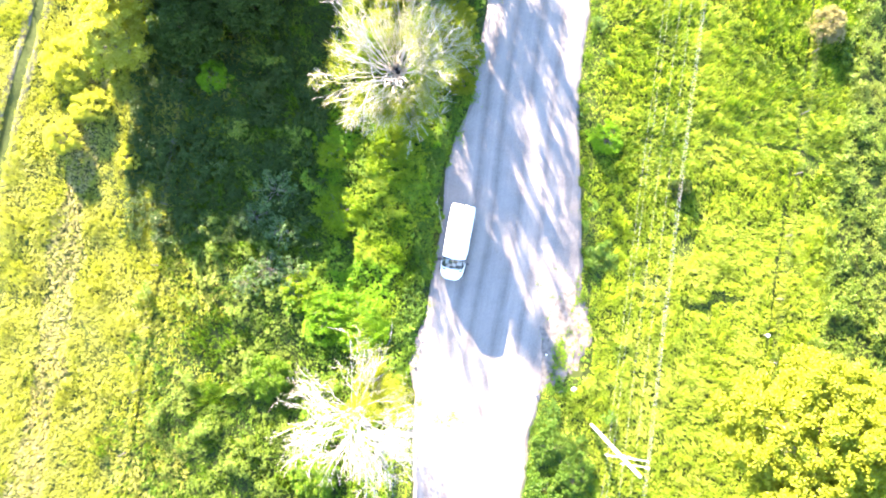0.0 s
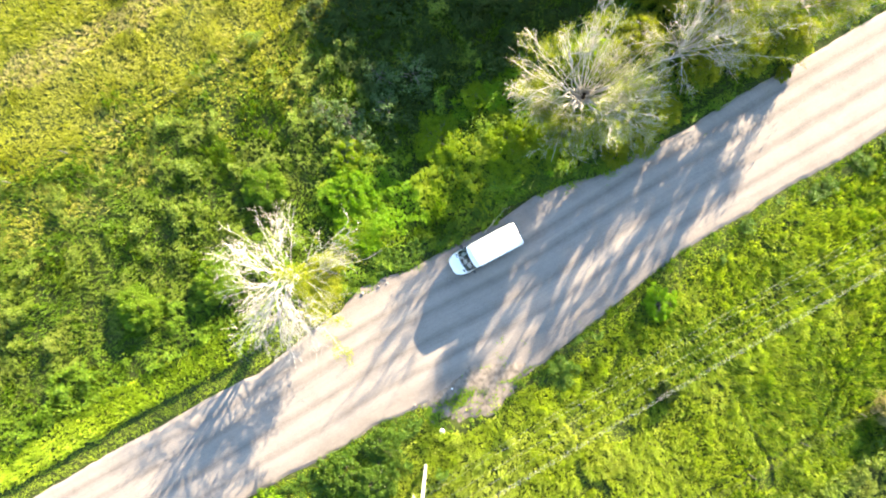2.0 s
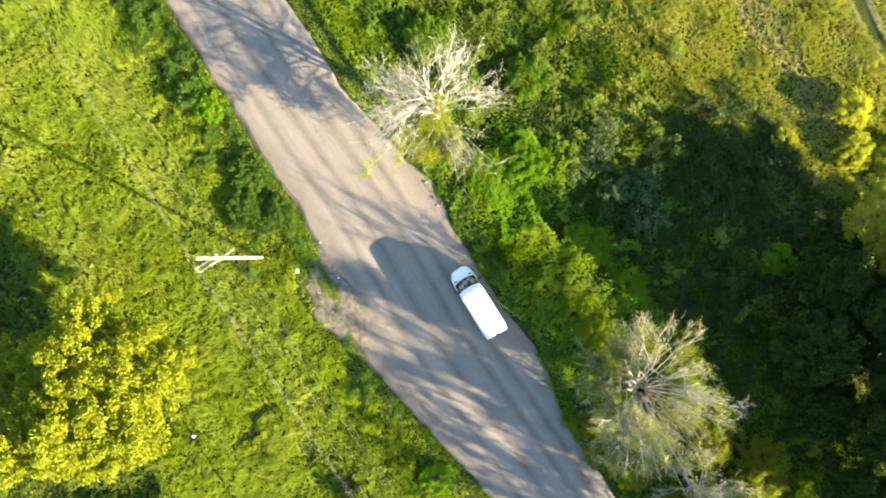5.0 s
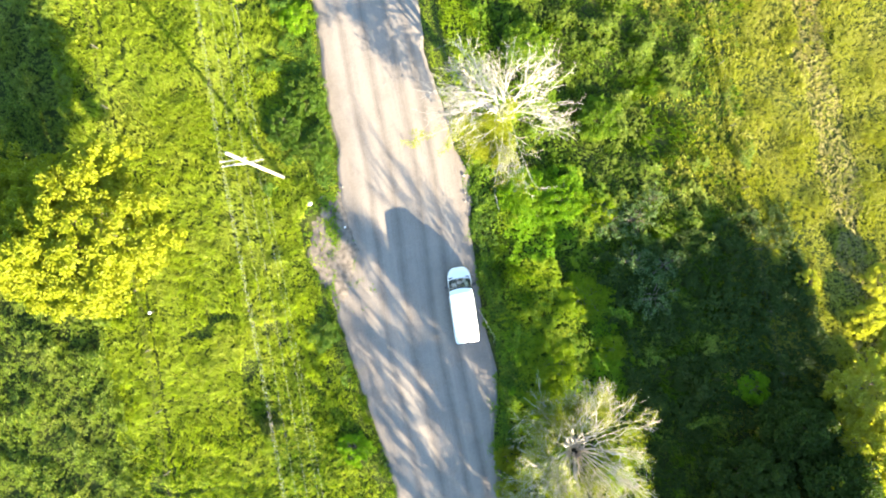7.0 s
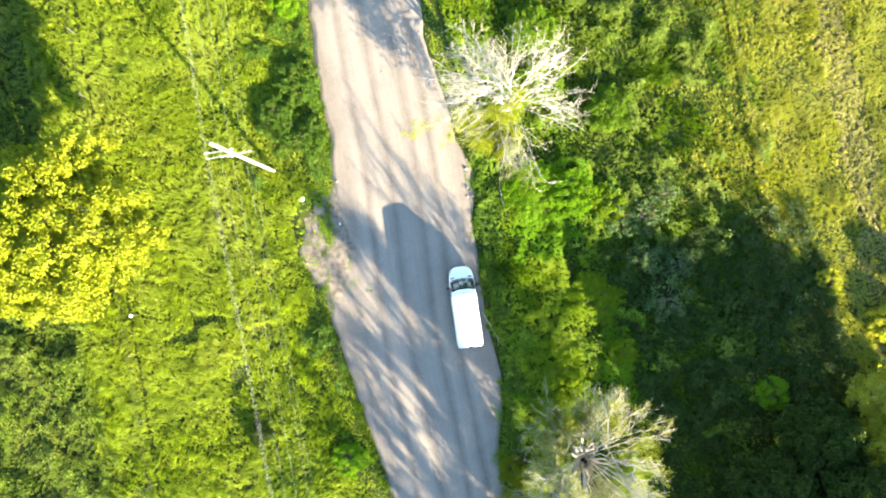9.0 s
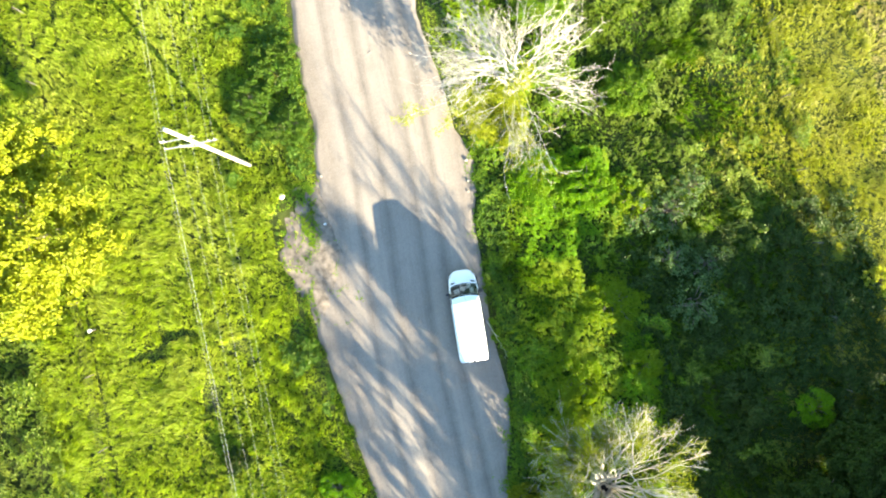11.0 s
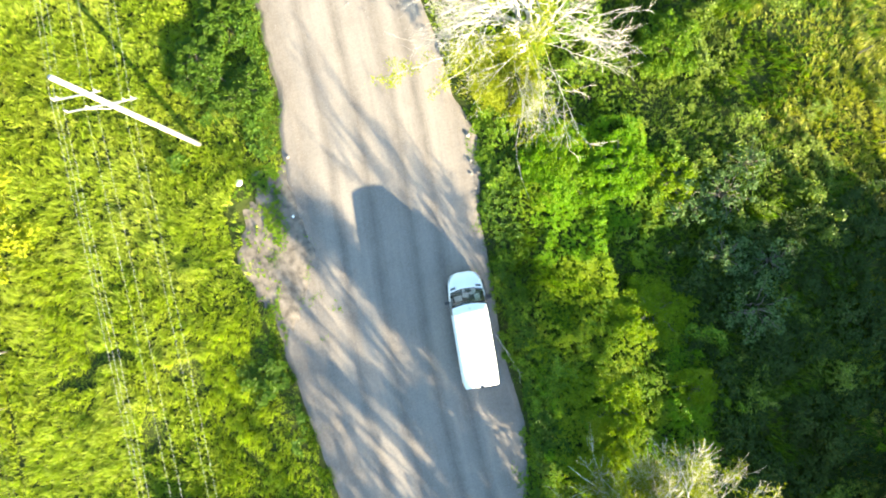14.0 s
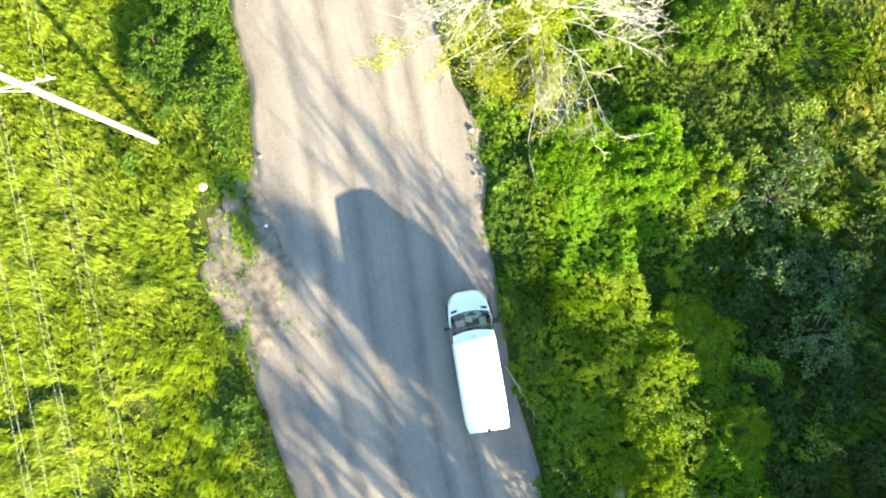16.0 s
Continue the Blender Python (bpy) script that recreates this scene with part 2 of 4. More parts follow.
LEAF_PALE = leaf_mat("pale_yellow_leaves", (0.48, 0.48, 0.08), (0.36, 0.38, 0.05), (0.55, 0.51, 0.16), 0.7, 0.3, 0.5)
LEAF_BROWN = leaf_mat("withered_leaves", (0.28, 0.235, 0.09), (0.18, 0.16, 0.06), (0.38, 0.32, 0.15), 0.3, 0.3, 0.55)
BARK_DEAD = bark_mat("bleached_bark", (0.22, 0.2, 0.17), (0.44, 0.41, 0.37))
BARK_GREY = bark_mat("grey_bark", (0.2, 0.17, 0.14), (0.43, 0.385, 0.325))
BARK_PALE = bark_mat("pale_grey_bark", (0.24, 0.21, 0.18), (0.5, 0.46, 0.4))
BARK_TWIG = bark_mat("grey_twig_bark", (0.2, 0.175, 0.145), (0.4, 0.36, 0.31))
BARK = bark_mat("brown_bark", (0.07, 0.055, 0.04), (0.16, 0.13, 0.1))
# near-black wood tone that puts the hollow's shade into the colour
HOLLOW_DARK = bark_mat("hollow_shade_wood", (0.012, 0.01, 0.008), (0.035, 0.028, 0.022))
WOOD_POST = bark_mat("weathered_wood", (0.04, 0.035, 0.03), (0.085, 0.076, 0.065))
CONCRETE = plain_mat("pale_concrete", (0.37, 0.36, 0.335), 0.85, 0, 0.15, 6, 0.4, 0.3)
STEEL = plain_mat("galvanised_steel", (0.4, 0.4, 0.4), 0.5, 0.6, 0.1, 12)
WIRE = plain_mat("aluminium_wire", (0.43, 0.43, 0.41), 0.7, 0.0, 0.05, 2)
RUSTY = plain_mat("rusty_wire", (0.1, 0.075, 0.055), 0.8, 0, 0.2, 6)
CERAMIC = plain_mat("white_ceramic", (0.45, 0.44, 0.41), 0.2, 0, 0.05, 9)
PAINT = plain_mat("white_car_paint", (0.82, 0.83, 0.83), 0.42, 0, 0.03, 1.5)
BLACK = plain_mat("black_plastic", (0.022, 0.022, 0.024), 0.6, 0, 0.2, 20)
RUBBER = plain_mat("tyre_rubber", (0.03, 0.03, 0.03), 0.9, 0, 0.2, 30)
ALLOY = plain_mat("grey_steel_rim", (0.45, 0.45, 0.46), 0.4, 0.8, 0.1, 15)
FABRIC = plain_mat("grey_seat_cloth", (0.06, 0.065, 0.07), 0.9, 0, 0.2, 40)
DASH = plain_mat("grey_dashboard", (0.1, 0.125, 0.11), 0.7, 0, 0.15, 20)
MATT_WHITE = plain_mat("matt_white", (0.85, 0.85, 0.83), 0.8, 0, 0.05, 10)
RED_GLASS = plain_mat("red_lamp_plastic", (0.35, 0.015, 0.01), 0.2, 0, 0.1, 12)
CLEAR_LAMP = plain_mat("headlamp_plastic", (0.6, 0.62, 0.63), 0.12, 0.3, 0.1, 12)
STONE = plain_mat("field_stone", (0.26, 0.23, 0.2), 0.9, 0, 0.35, 9, 0.6, 0.3)
WHITE_STONE = plain_mat("whitewashed_stone", (0.78, 0.77, 0.73), 0.85, 0, 0.1, 9, 0.4, 0.3)

# ---- ground and road ----
WEST_Y = [-90, -42, -32, -23, -20, -13, -10.2, -8.6, -6.4, -3.0, 0.0, 5.4, 9.0, 11.6, 19.8, 32, 90]
WEST_X = [-12.0, -4.5, -3.35, -2.05, -1.85, -1.95, -2.5, -2.1, -1.2, -0.75, -0.3, 0.1, 0.9, 1.8, 3.0, 4.2, 10.2]
EAST_Y = [-90, -41, -31, -21.5, -16.3, -12.2, -9.0, -5.5, -2.0, 4.5, 12, 20.3, 32, 90]
EAST_X = [-2.5, 4.5, 5.35, 7.0, 7.5, 8.2, 9.1, 10.6, 11.4, 11.0, 10.8, 11.65, 12.9, 19.5]


def west_edge(y):
    return np.interp(y, WEST_Y, WEST_X)


def east_edge(y):
    return np.interp(y, EAST_Y, EAST_X)


def off_road(x, y):
    """Metres outside the road; negative on it."""
    return np.maximum(west_edge(y) - x, x - east_edge(y))


def fence_west_x(y):
    return np.interp(y, [-60, -32, -17.3, -7, 4.1, 19.4, 60], [-30.2, -26.5, -24.6, -23.4, -22.4, -20.9, -17.0])


def fence_east_x(y):
    return np.interp(y, [-60, -35, -25, -9.5, -1.4, 10.2, 20.6, 60], [20.6, 23.3, 24.4, 26.1, 27.0, 28.7, 29.9, 34.5])


def ground_z(x, y):
    d = off_road(x, y)
    rise = np.clip(d / 3.0, 0, 1)
    rough = 0.35 * (vnoise(x, y, 5.5, 3) - 0.5) + 0.16 * (vnoise(x, y, 1.6, 4) - 0.5) + 0.06 * (vnoise(x, y, 0.5, 5) - 0.5)
    bank = np.where(x < west_edge(y), 0.2 * np.clip((d - 1.45) / 0.4, 0, 1) * np.clip((-y - 14) / 4, 0, 1), 0)
    return -0.06 + 0.07 * np.clip(d / 0.4, -1, 1) + rise * (rough + 0.06) + bank


def axis_steps(lo, hi, step, far):
    mid = np.arange(lo, hi + step / 2, step)
    out = step * 1.35 ** np.arange(1, 40)
    out = np.cumsum(out)
    out = out[out < far]
    return np.concatenate([lo - out[::-1], mid, hi + out])


gx, gy = axis_steps(-44, 48, 0.4, 900), axis_steps(-52, 44, 0.4, 900)
mx, my = np.meshgrid(gx, gy)
gv = np.stack([mx, my, ground_z(mx, my)], -1).reshape(-1, 3)
ii = (np.arange(len(gy) - 1)[:, None] * len(gx) + np.arange(len(gx) - 1)[None]).ravel()
gf = np.stack([ii, ii + 1, ii + 1 + len(gx), ii + len(gx)], -1)
tagged(put("ground", mesh_np("ground", gv, gf, SOIL, True)), "grassy earth of meadows beside a dirt road", "ground", kind="structure")


def build_road():
    ys = np.arange(-90, 90.01, 0.25)
    us = np.linspace(0, 1, 81)
    wob = lambda seed: 0.45 * (vnoise(ys, ys * 0, 2.6, seed) - 0.5) + 0.16 * (vnoise(ys, ys * 0, 0.7, seed + 1) - 0.5)
    xw, xe = west_edge(ys) + wob(11), east_edge(ys) + wob(21)
    x = xw[:, None] + (xe - xw)[:, None] * us[None]
    y = np.repeat(ys[:, None], len(us), 1)
    rim = np.minimum(us, 1 - us)[None] * (xe - xw)[:, None]
    flow = np.convolve(np.pad((west_edge(ys) + east_edge(ys)) / 2, 30, mode="edge"), np.full(61, 1 / 61), mode="valid")
    across = (x - flow[:, None]) / 9.0 + 0.5
    ruts = 0.02 * (vnoise(across * 9 + 1.2 * vnoise(y, y * 0, 22, 30), y / 18, 1.0, 31) - 0.5) + 0.012 * (vnoise(across * 38, y / 3.5, 1.0, 34) - 0.5)
    z = 0.03 + ruts * np.clip(rim / 1.0, 0, 1) - 0.11 * np.clip(1 - rim / 0.3, 0, 1)
    v = np.stack([x, y, z], -1).reshape(-1, 3)
    n = len(us)
    i = (np.arange(len(ys) - 1)[:, None] * n + np.arange(n - 1)[None]).ravel()
    f = np.stack([i, i + 1, i + 1 + n, i + n], -1)
    me = mesh_np("road", v, f, ROAD, True)
    uv = me.uv_layers.new(name="along")
    co = np.stack([across, y], -1).reshape(-1, 2)
    uv.data.foreach_set("uv", co[f.ravel()].astype(np.float32).ravel())
    return tagged(put("road", me), "compacted pale dirt road with lengthwise wheel ruts", "road", kind="structure")


build_road()

# far path west of the meadow
py = np.arange(-16, 48, 0.4)
px = np.interp(py, [-16, 0, 5, 8, 13, 19, 48], [-44, -38, -36.5, -36.4, -35.5, -34.3, -29.0])
PATH_DIRT = plain_mat("path_dirt", (0.13, 0.115, 0.085), 0.95, 0, 0.45, 3.0, 0.6, 0.1)
rut_side = np.linspace(-1, 1, 7)
ruts_v, ruts_f = [], []
for k, shift in enumerate((-0.75, 0.75)):
    pw = 0.2 + 0.22 * vnoise(py, py, 1.7, 41 + k)
    pxx = px[:, None] + shift + pw[:, None] * rut_side[None]
    pyy = np.repeat(py[:, None], 7, 1)
    ruts_v.append(np.stack([pxx, pyy, ground_z(pxx, pyy) + 0.05 - 0.05 * rut_side[None] ** 4], -1).reshape(-1, 3))
    pi = (np.arange(len(py) - 1)[:, None] * 7 + np.arange(6)[None]).ravel() + k * len(py) * 7
    ruts_f.append(np.stack([pi, pi + 1, pi + 8, pi + 7], -1))
tagged(put("track", mesh_np("track", np.concatenate(ruts_v), np.concatenate(ruts_f), PATH_DIRT, True)), "two worn wheel ruts through the dry meadow", "track", kind="structure")

# bare gravel patch beside the road
ga, gr = np.meshgrid(np.linspace(0, 2 * math.pi, 97), np.linspace(0, 1, 22))
wave = 1 + 0.4 * (vnoise(np.cos(ga) * 2 + 5, np.sin(ga) * 2 + 5, 1.0, 45) - 0.5) + 0.22 * (vnoise(np.cos(ga) * 9 + 50, np.sin(ga) * 9 + 50, 1.0, 46) - 0.5)
qx = 10.0 + (2.1 * np.cos(ga) + 0.5 * np.sin(ga)) * gr * wave
qy = -7.6 + 4.5 * np.sin(ga) * gr * wave
qz = np.maximum(ground_z(qx, qy) + 0.05, 0.075 * (off_road(qx, qy) < 0.6)) - 0.12 * gr ** 8
qi = (np.arange(21)[:, None] * 97 + np.arange(96)[None]).ravel()
PATCH = plain_mat("bare_gravel", (0.165, 0.138, 0.112), 0.95, 0, 0.45, 2.5, 0.8, 0.1)
tagged(put("gravel_patch", mesh_np("gravel_patch", np.stack([qx, qy, qz], -1).reshape(-1, 3), np.stack([qi, qi + 1, qi + 98, qi + 97], -1), PATCH, True)), "bare gravel lay-by patch with sparse weeds", "gravel patch", kind="structure")

# ---- plants: makers ----
def tuft_template(blades, spread, width, seed):
    r = np.random.default_rng(seed)
    v, f = [], []
    for i in range(blades):
        a = r.uniform(0, 2 * math.pi)
        foot = np.array([math.cos(a), math.sin(a), 0]) * r.uniform(0, 0.12)
        across = np.array([-math.sin(a + r.normal(0, 0.6)), math.cos(a + r.normal(0, 0.6)), 0]) * width / 2
        tip = foot + np.array([math.cos(a), math.sin(a), 0]) * spread * r.uniform(0.4, 1.2) + np.array([0, 0, r.uniform(0.6, 1.0)])
        f.append([len(v), len(v) + 1, len(v) + 2])
        v += [foot - across, foot + across, tip]
    return np.array(v), np.array(f)


def leaf_quad(foot, way, length, width, lift):
    """A diamond leaf from foot, along way, drooping at its tip."""
    side = np.array([-way[1], way[0], 0.0]) * width / 2
    mid = foot + way * length * 0.5 + np.array([0, 0, lift])
    tip = foot + way * length + np.array([0, 0, lift * 0.4])
    return [foot, mid + side, tip, mid - side]


def weed_template(leaves, seed):
    r = np.random.default_rng(seed)
    v, f = [], []
    for i in range(leaves):
        h = 0.25 + 0.75 * (i + 1) / leaves
        a = i * 2.4 + r.uniform(-0.5, 0.5)
        way = np.array([math.cos(a), math.sin(a), r.uniform(-0.25, 0.5)])
        long = r.uniform(0.35, 0.6) * (1.25 - 0.6 * h)
        f.append([len(v) + k for k in range(4)])
        v += leaf_quad(np.array([0, 0, h * 0.9]), way, long, long * r.uniform(0.4, 0.6), 0.08)
    return np.array(v), np.array(f)


def leaves_at(points, outward, size, r, droop=0.25):
    """One diamond leaf at each point, facing roughly outward."""
    n = len(points)
    nor = outward * 0.8 + r.normal(0, 0.7, (n, 3)) + np.array([0, 0, 0.25])
    nor /= np.linalg.norm(nor, axis=1, keepdims=True)
    a = np.cross(nor, r.normal(0, 1, (n, 3)))
    a /= np.linalg.norm(a, axis=1, keepdims=True)
    b = np.cross(nor, a)
    s = size * r.uniform(0.6, 1.3, (n, 1))
    v = np.stack([points - a * s * 0.5, points + b * s * 0.32 + nor * s * 0.1, points + a * s * 0.5 - nor * s * droop, points - b * s * 0.32 + nor * s * 0.1], 1)
    return v.reshape(-1, 3), np.arange(4 * n).reshape(n, 4)


def crown_leaves(centres, radii, per, size, r):
    """Clumps of leaves round the centres, denser at their skins."""
    pts, out = [], []
    for c, rad in zip(centres, radii):
        d = r.normal(0, 1, (per, 3))
        d /= np.linalg.norm(d, axis=1, keepdims=True)
        d[:, 2] = np.where(d[:, 2] < -0.35, -d[:, 2], d[:, 2])
        q = r.uniform(0.35, 1.0, (per, 1)) ** 0.5
        pts.append(c + d * q * rad * np.array([1, 1, 0.75]))
        out.append(d)
    return leaves_at(np.concatenate(pts), np.concatenate(out), size, r)


def sway(a, b, n, amount, r, sag=0.0):
    """A wandering line of n points from a to b."""
    t = np.linspace(0, 1, n)[:, None]
    p = a * (1 - t) + b * t
    w = r.normal(0, amount, (n, 3)) * np.sin(np.pi * np.clip(t * 0.9 + 0.05, 0, 1))
    p = p + w
    p[0] = a
    p[:, 2] += sag * (t[:, 0] * (1 - t[:, 0])) * 4
    return p


def leafy_tree(name, x, y, reach, height, foliage, clumps, per, label, seed, leaf=0.2, bottom=0.3, stretch=(1, 1), category="tree", group="", lump_size=0.58):
    r = np.random.default_rng(seed)
    z0 = float(ground_z(np.array(x), np.array(y)))
    d = r.normal(0, 1, (clumps, 3))
    d /= np.linalg.norm(d, axis=1, keepdims=True)
    d[:, 2] = np.abs(d[:, 2]) * 1.15 - 0.25
    lump = 0.72 + 0.55 * vnoise(np.arctan2(d[:, 1], d[:, 0]) * 2.2 + 9, d[:, 2] * 2.5 + 5, 1.0, seed)
    q = r.uniform(0.35, 1.0, clumps) ** 0.45
    mid = height * (bottom + (1 - bottom) * 0.42)
    c = np.stack([d[:, 0] * reach * stretch[0] * q * lump, d[:, 1] * reach * stretch[1] * q * lump, mid + d[:, 2] * (height - mid) * q * np.minimum(lump, 1.1)], -1)
    c[:, 2] = np.maximum(c[:, 2], height * bottom * 0.5)
    rad = np.minimum(reach * r.uniform(0.13, 0.24, clumps), lump_size if category == "tree" else 0.3)
    tree = base(name, Matrix.Translation((x, y, z0)), label, category, group)
    put("crown", mesh_np("crown", *crown_leaves(c, rad, per, leaf, r), foliage), tree)
    top = np.array([0, 0, height * (bottom + 0.12)])
    lines = [(sway(np.array([0, 0, -0.25]), top, 5, 0.04 * reach * 0.3, r), np.linspace(0.022 * height + 0.05, 0.014 * height, 5))]
    for k in r.choice(clumps, min(clumps, 26), replace=False):
        start = top * r.uniform(0.6, 1.0)
        lines.append((sway(start, c[k], 6, 0.03 * reach, r, 0.25), np.linspace(0.012 * height + 0.01, 0.012, 6)))
    put("trunk", mesh_np("trunk", *tubes(lines, 6), BARK, True), tree)
    return tree


def shrub(x, y, reach, height, foliage, label, seed, clumps=26, per=130, leaf=0.15, name="shrub", group="shrubs", category="shrub", stretch=(1, 1)):
    return leafy_tree(name, x, y, reach, height, foliage, clumps, per, label, seed, leaf, 0.05, stretch, category, group)


def arch(start, a, length, rise, drop, n, bend, r):
    """A branch that sets out at angle a, rises, and bows down towards its tip; gives its points and headings."""
    way = a + np.cumsum(r.normal(0, bend, n - 1))
    xy = np.cumsum(np.stack([np.cos(way), np.sin(way)], -1) * length / (n - 1), 0)
    t = np.linspace(0, 1, n)
    p = np.zeros((n, 3))
    p[:] = start
    p[1:, :2] += xy
    p[:, 2] += rise * t - drop * t ** 2.2
    p[1:, 2] += r.normal(0, 0.05, n - 1)
    return p, np.concatenate([[a], way])


def spreading_tree(name, x, y, label, seed, fork, girth, stems, limbs, reach, shoots=(0, 1.0, 1.0), green=((0, 180, 0.1),), favour=None, bark=BARK_DEAD,
                   foliage=None, hollow=False, boughs=(), clumps=(), limb_r=(0.028, 0.05), twigs=8, leaf=0.1, foliage_label="sparse yellow-green leaves", shoot_leaf=18, limb_z=(0.1, 0.9), heart=0.0):
    """A half-dead tree. stems: (angle, how far they lean out, top, radius) of the main stems that rise from the fork;
    limbs bow outwards from them; shoots: (count, how far out, top) of the slim upright shoots;
    green: (angle, half width, share) of what still bears leaves; boughs: (angle, length, height) of long leafy boughs;
    clumps: (x, y, z, radius, leaves) of dense leaf bunches; heart: half the width of the low middle of the crown, which is bare to the south."""
    r = np.random.default_rng(seed)
    z0 = float(ground_z(np.array(x), np.array(y)))
    tree = base(name, Matrix.Translation((x, y, z0)), label, "tree")
    fine, pts, out = [], [], []

    def bears(p):
        a = math.degrees(math.atan2(p[1], p[0]))
        return any(abs((a - mid + 180) % 360 - 180) < half and r.uniform() < share for mid, half, share in green)

    def sprigs(line, count, length, lift, leaves, bare=False):
        """Fine twigs along a line, some of them with leaves."""
        n = len(line)
        for m in range(count):
            k = int(r.integers(max(1, n // 4), n))
            heading = line[k] - line[k - 1]
            heading /= np.linalg.norm(heading) + 1e-6
            l3 = length * r.uniform(0.5, 1.2)
            tip = line[k] + (heading * 0.8 + r.normal(0, 0.45, 3) + np.array([0, 0, lift])) * l3
            tw = sway(line[k], tip, 4, 0.05 * l3, r)
            fine.append((tw, np.linspace(0.009, 0.005, 4)))
            for w in range(2):
                q = tw[r.integers(1, 4)]
                e = q + (tip - line[k]) * r.uniform(0.25, 0.5) + r.normal(0, 0.16 * l3, 3)
                fine.append((np.stack([q, (q + e) / 2 + r.normal(0, 0.02, 3), e]), np.array([0.006, 0.005, 0.004])))
            if not bare and bears(tip):
                pts.append(tw[r.integers(1, 4, leaves)] + r.normal(0, 0.13, (leaves, 3)))
                out.append(r.normal(0, 1, (leaves, 3)) * 0.5 + np.array([0, 0, 0.4]))

    flare = girth * np.array([1.35, 1.1, 1.0, 0.95, 0.92 if hollow else 0.8, 0.9 if hollow else 0.1])
    put("trunk", mesh_np("trunk", *tubes([(sway(np.array([0, 0, -0.3]), np.array([0, 0, fork if hollow else fork - 0.3]), 6, 0.05, r), flare)], 10), bark, True), tree)
    lines = []
    for a, lean, top, rad in stems:
        a = radians(a)
        n = 10
        t = np.linspace(0, 1, n)
        p = np.stack([math.cos(a) * (girth * 0.5 + lean * t ** 0.85), math.sin(a) * (girth * 0.5 + lean * t ** 0.85), fork - 0.6 + (top - fork + 0.6) * t], -1)
        p[1:] += r.normal(0, 0.07, (n - 1, 3))
        rr = rad * (1 - t) ** 0.8 + 0.014
        lines.append((p, rr, a))
        put("stem", mesh_np("stem", *tubes([(p, rr)], 7), bark, True), tree)
        sprigs(p[5:], 2 * twigs, 0.8, 0.5, 18)
    for i in range(limbs):
        p, rr, sa = lines[i % len(lines)]
        u = r.uniform(*limb_z) if i >= len(boughs) else 0.3
        k = int(u * 9)
        a = sa + r.normal(0, 1.1)
        if favour is not None and i % 3 == 0:
            a = radians(favour) + r.normal(0, 0.55)
        length = max(1.2, reach * r.uniform(0.55, 1.05) - math.hypot(p[k][0], p[k][1]))
        rise, drop = r.uniform(0.1, 0.55) * length, r.uniform(0.1, 0.6) * length
        start, rad, bough = p[k], min(rr[k] * 0.8, r.uniform(*limb_r)), i < len(boughs)
        if bough:
            a, length = radians(boughs[i][0]), boughs[i][1]
            rise, drop, rad = boughs[i][2] - start[2] + 0.6, 0.6, 0.035
        elif favour is not None:
            rad *= 0.6 + 0.9 * max(0.0, math.cos(a - radians(favour)))
        line, way = arch(start, a, length, rise, drop, 12, 0.05 if bough else 0.075, r)
        members = [(line, way, length, 0.009 + (rad - 0.009) * np.linspace(1, 0, 12) ** 1.1)]
        for j in range(0 if bough else r.integers(1, 4)):
            k = int(r.integers(3, 8))
            l1 = length * (1 - k / 12) * r.uniform(0.6, 1.0)
            f_line, f_way = arch(line[k], way[k] + r.choice((-1, 1)) * r.uniform(0.2, 0.6), l1, r.uniform(0.0, 0.45) * l1, r.uniform(0.1, 0.5) * l1, 9, 0.08, r)
            members.append((f_line, f_way, l1, np.linspace(members[0][3][k] * 0.75, 0.008, 9)))
        mid = [(q, w) for q, _, _, w in members]
        for q, w, l0, w0 in members:
            for j in range(14 if bough else r.integers(3, 6)):
                k = min(len(q) - 1, int(len(q) * r.uniform(0.25, 1.0)))
                l2 = (0.25 + (0.08 if bough else 0.2) * l0) * r.uniform(0.5, 1.1)
                sub, _ = arch(q[k], w[k] + r.normal(0, 0.5), l2, l2 * r.uniform(0.0, 0.6), 0.2 * l2, 6, 0.16, r)
                mid.append((sub, np.linspace(w0[k] * 0.5 + 0.003, 0.006, 6)))
                if bough:
                    fine.append((sub, np.full(6, 0.006)))
                    pts.append(sub[r.integers(2, 6, 60)] + r.normal(0, 0.15, (60, 3)))
                    out.append(r.normal(0, 1, (60, 3)) * 0.4 + np.array([0, 0, 0.6]))
                else:
                    sprigs(sub, int(twigs * r.uniform(0.7, 1.3)), 0.6, 0.15, 22)
        put("limb", mesh_np("limb", *tubes(mid, 5), bark, True), tree)
    count, away, high = shoots
    for i in range(count):
        a = 2 * math.pi * (i + r.uniform(0, 1)) / count
        lean, top = away * r.uniform(0.25, 1.0), high * r.uniform(0.6, 1.0)
        if heart and math.sin(a) < -0.4:
            continue
        if abs(math.cos(a)) * lean < heart:
            top = min(top, fork + 2.3)
        t = np.linspace(0, 1, 11)
        b = a + 0.25 * r.normal() * t
        d = girth * 1.1 + lean * t ** r.uniform(0.9, 1.5)
        p = np.stack([np.cos(b) * d, np.sin(b) * d, fork * 0.8 + (top - fork * 0.8) * t], -1)
        p[1:] += r.normal(0, 0.05, (10, 3))
        mid = [(p, np.linspace(r.uniform(0.03, 0.055), 0.007, 11))]
        for j in range(7):
            k = int(r.integers(3, 10))
            l2 = r.uniform(0.5, 1.5)
            e = p[k] + np.array([math.cos(a) * 0.35, math.sin(a) * 0.35, 0.85]) * l2 + r.normal(0, 0.25 * l2, 3)
            sub = sway(p[k], e, 6, 0.06, r)
            mid.append((sub, np.linspace(0.016, 0.006, 6)))
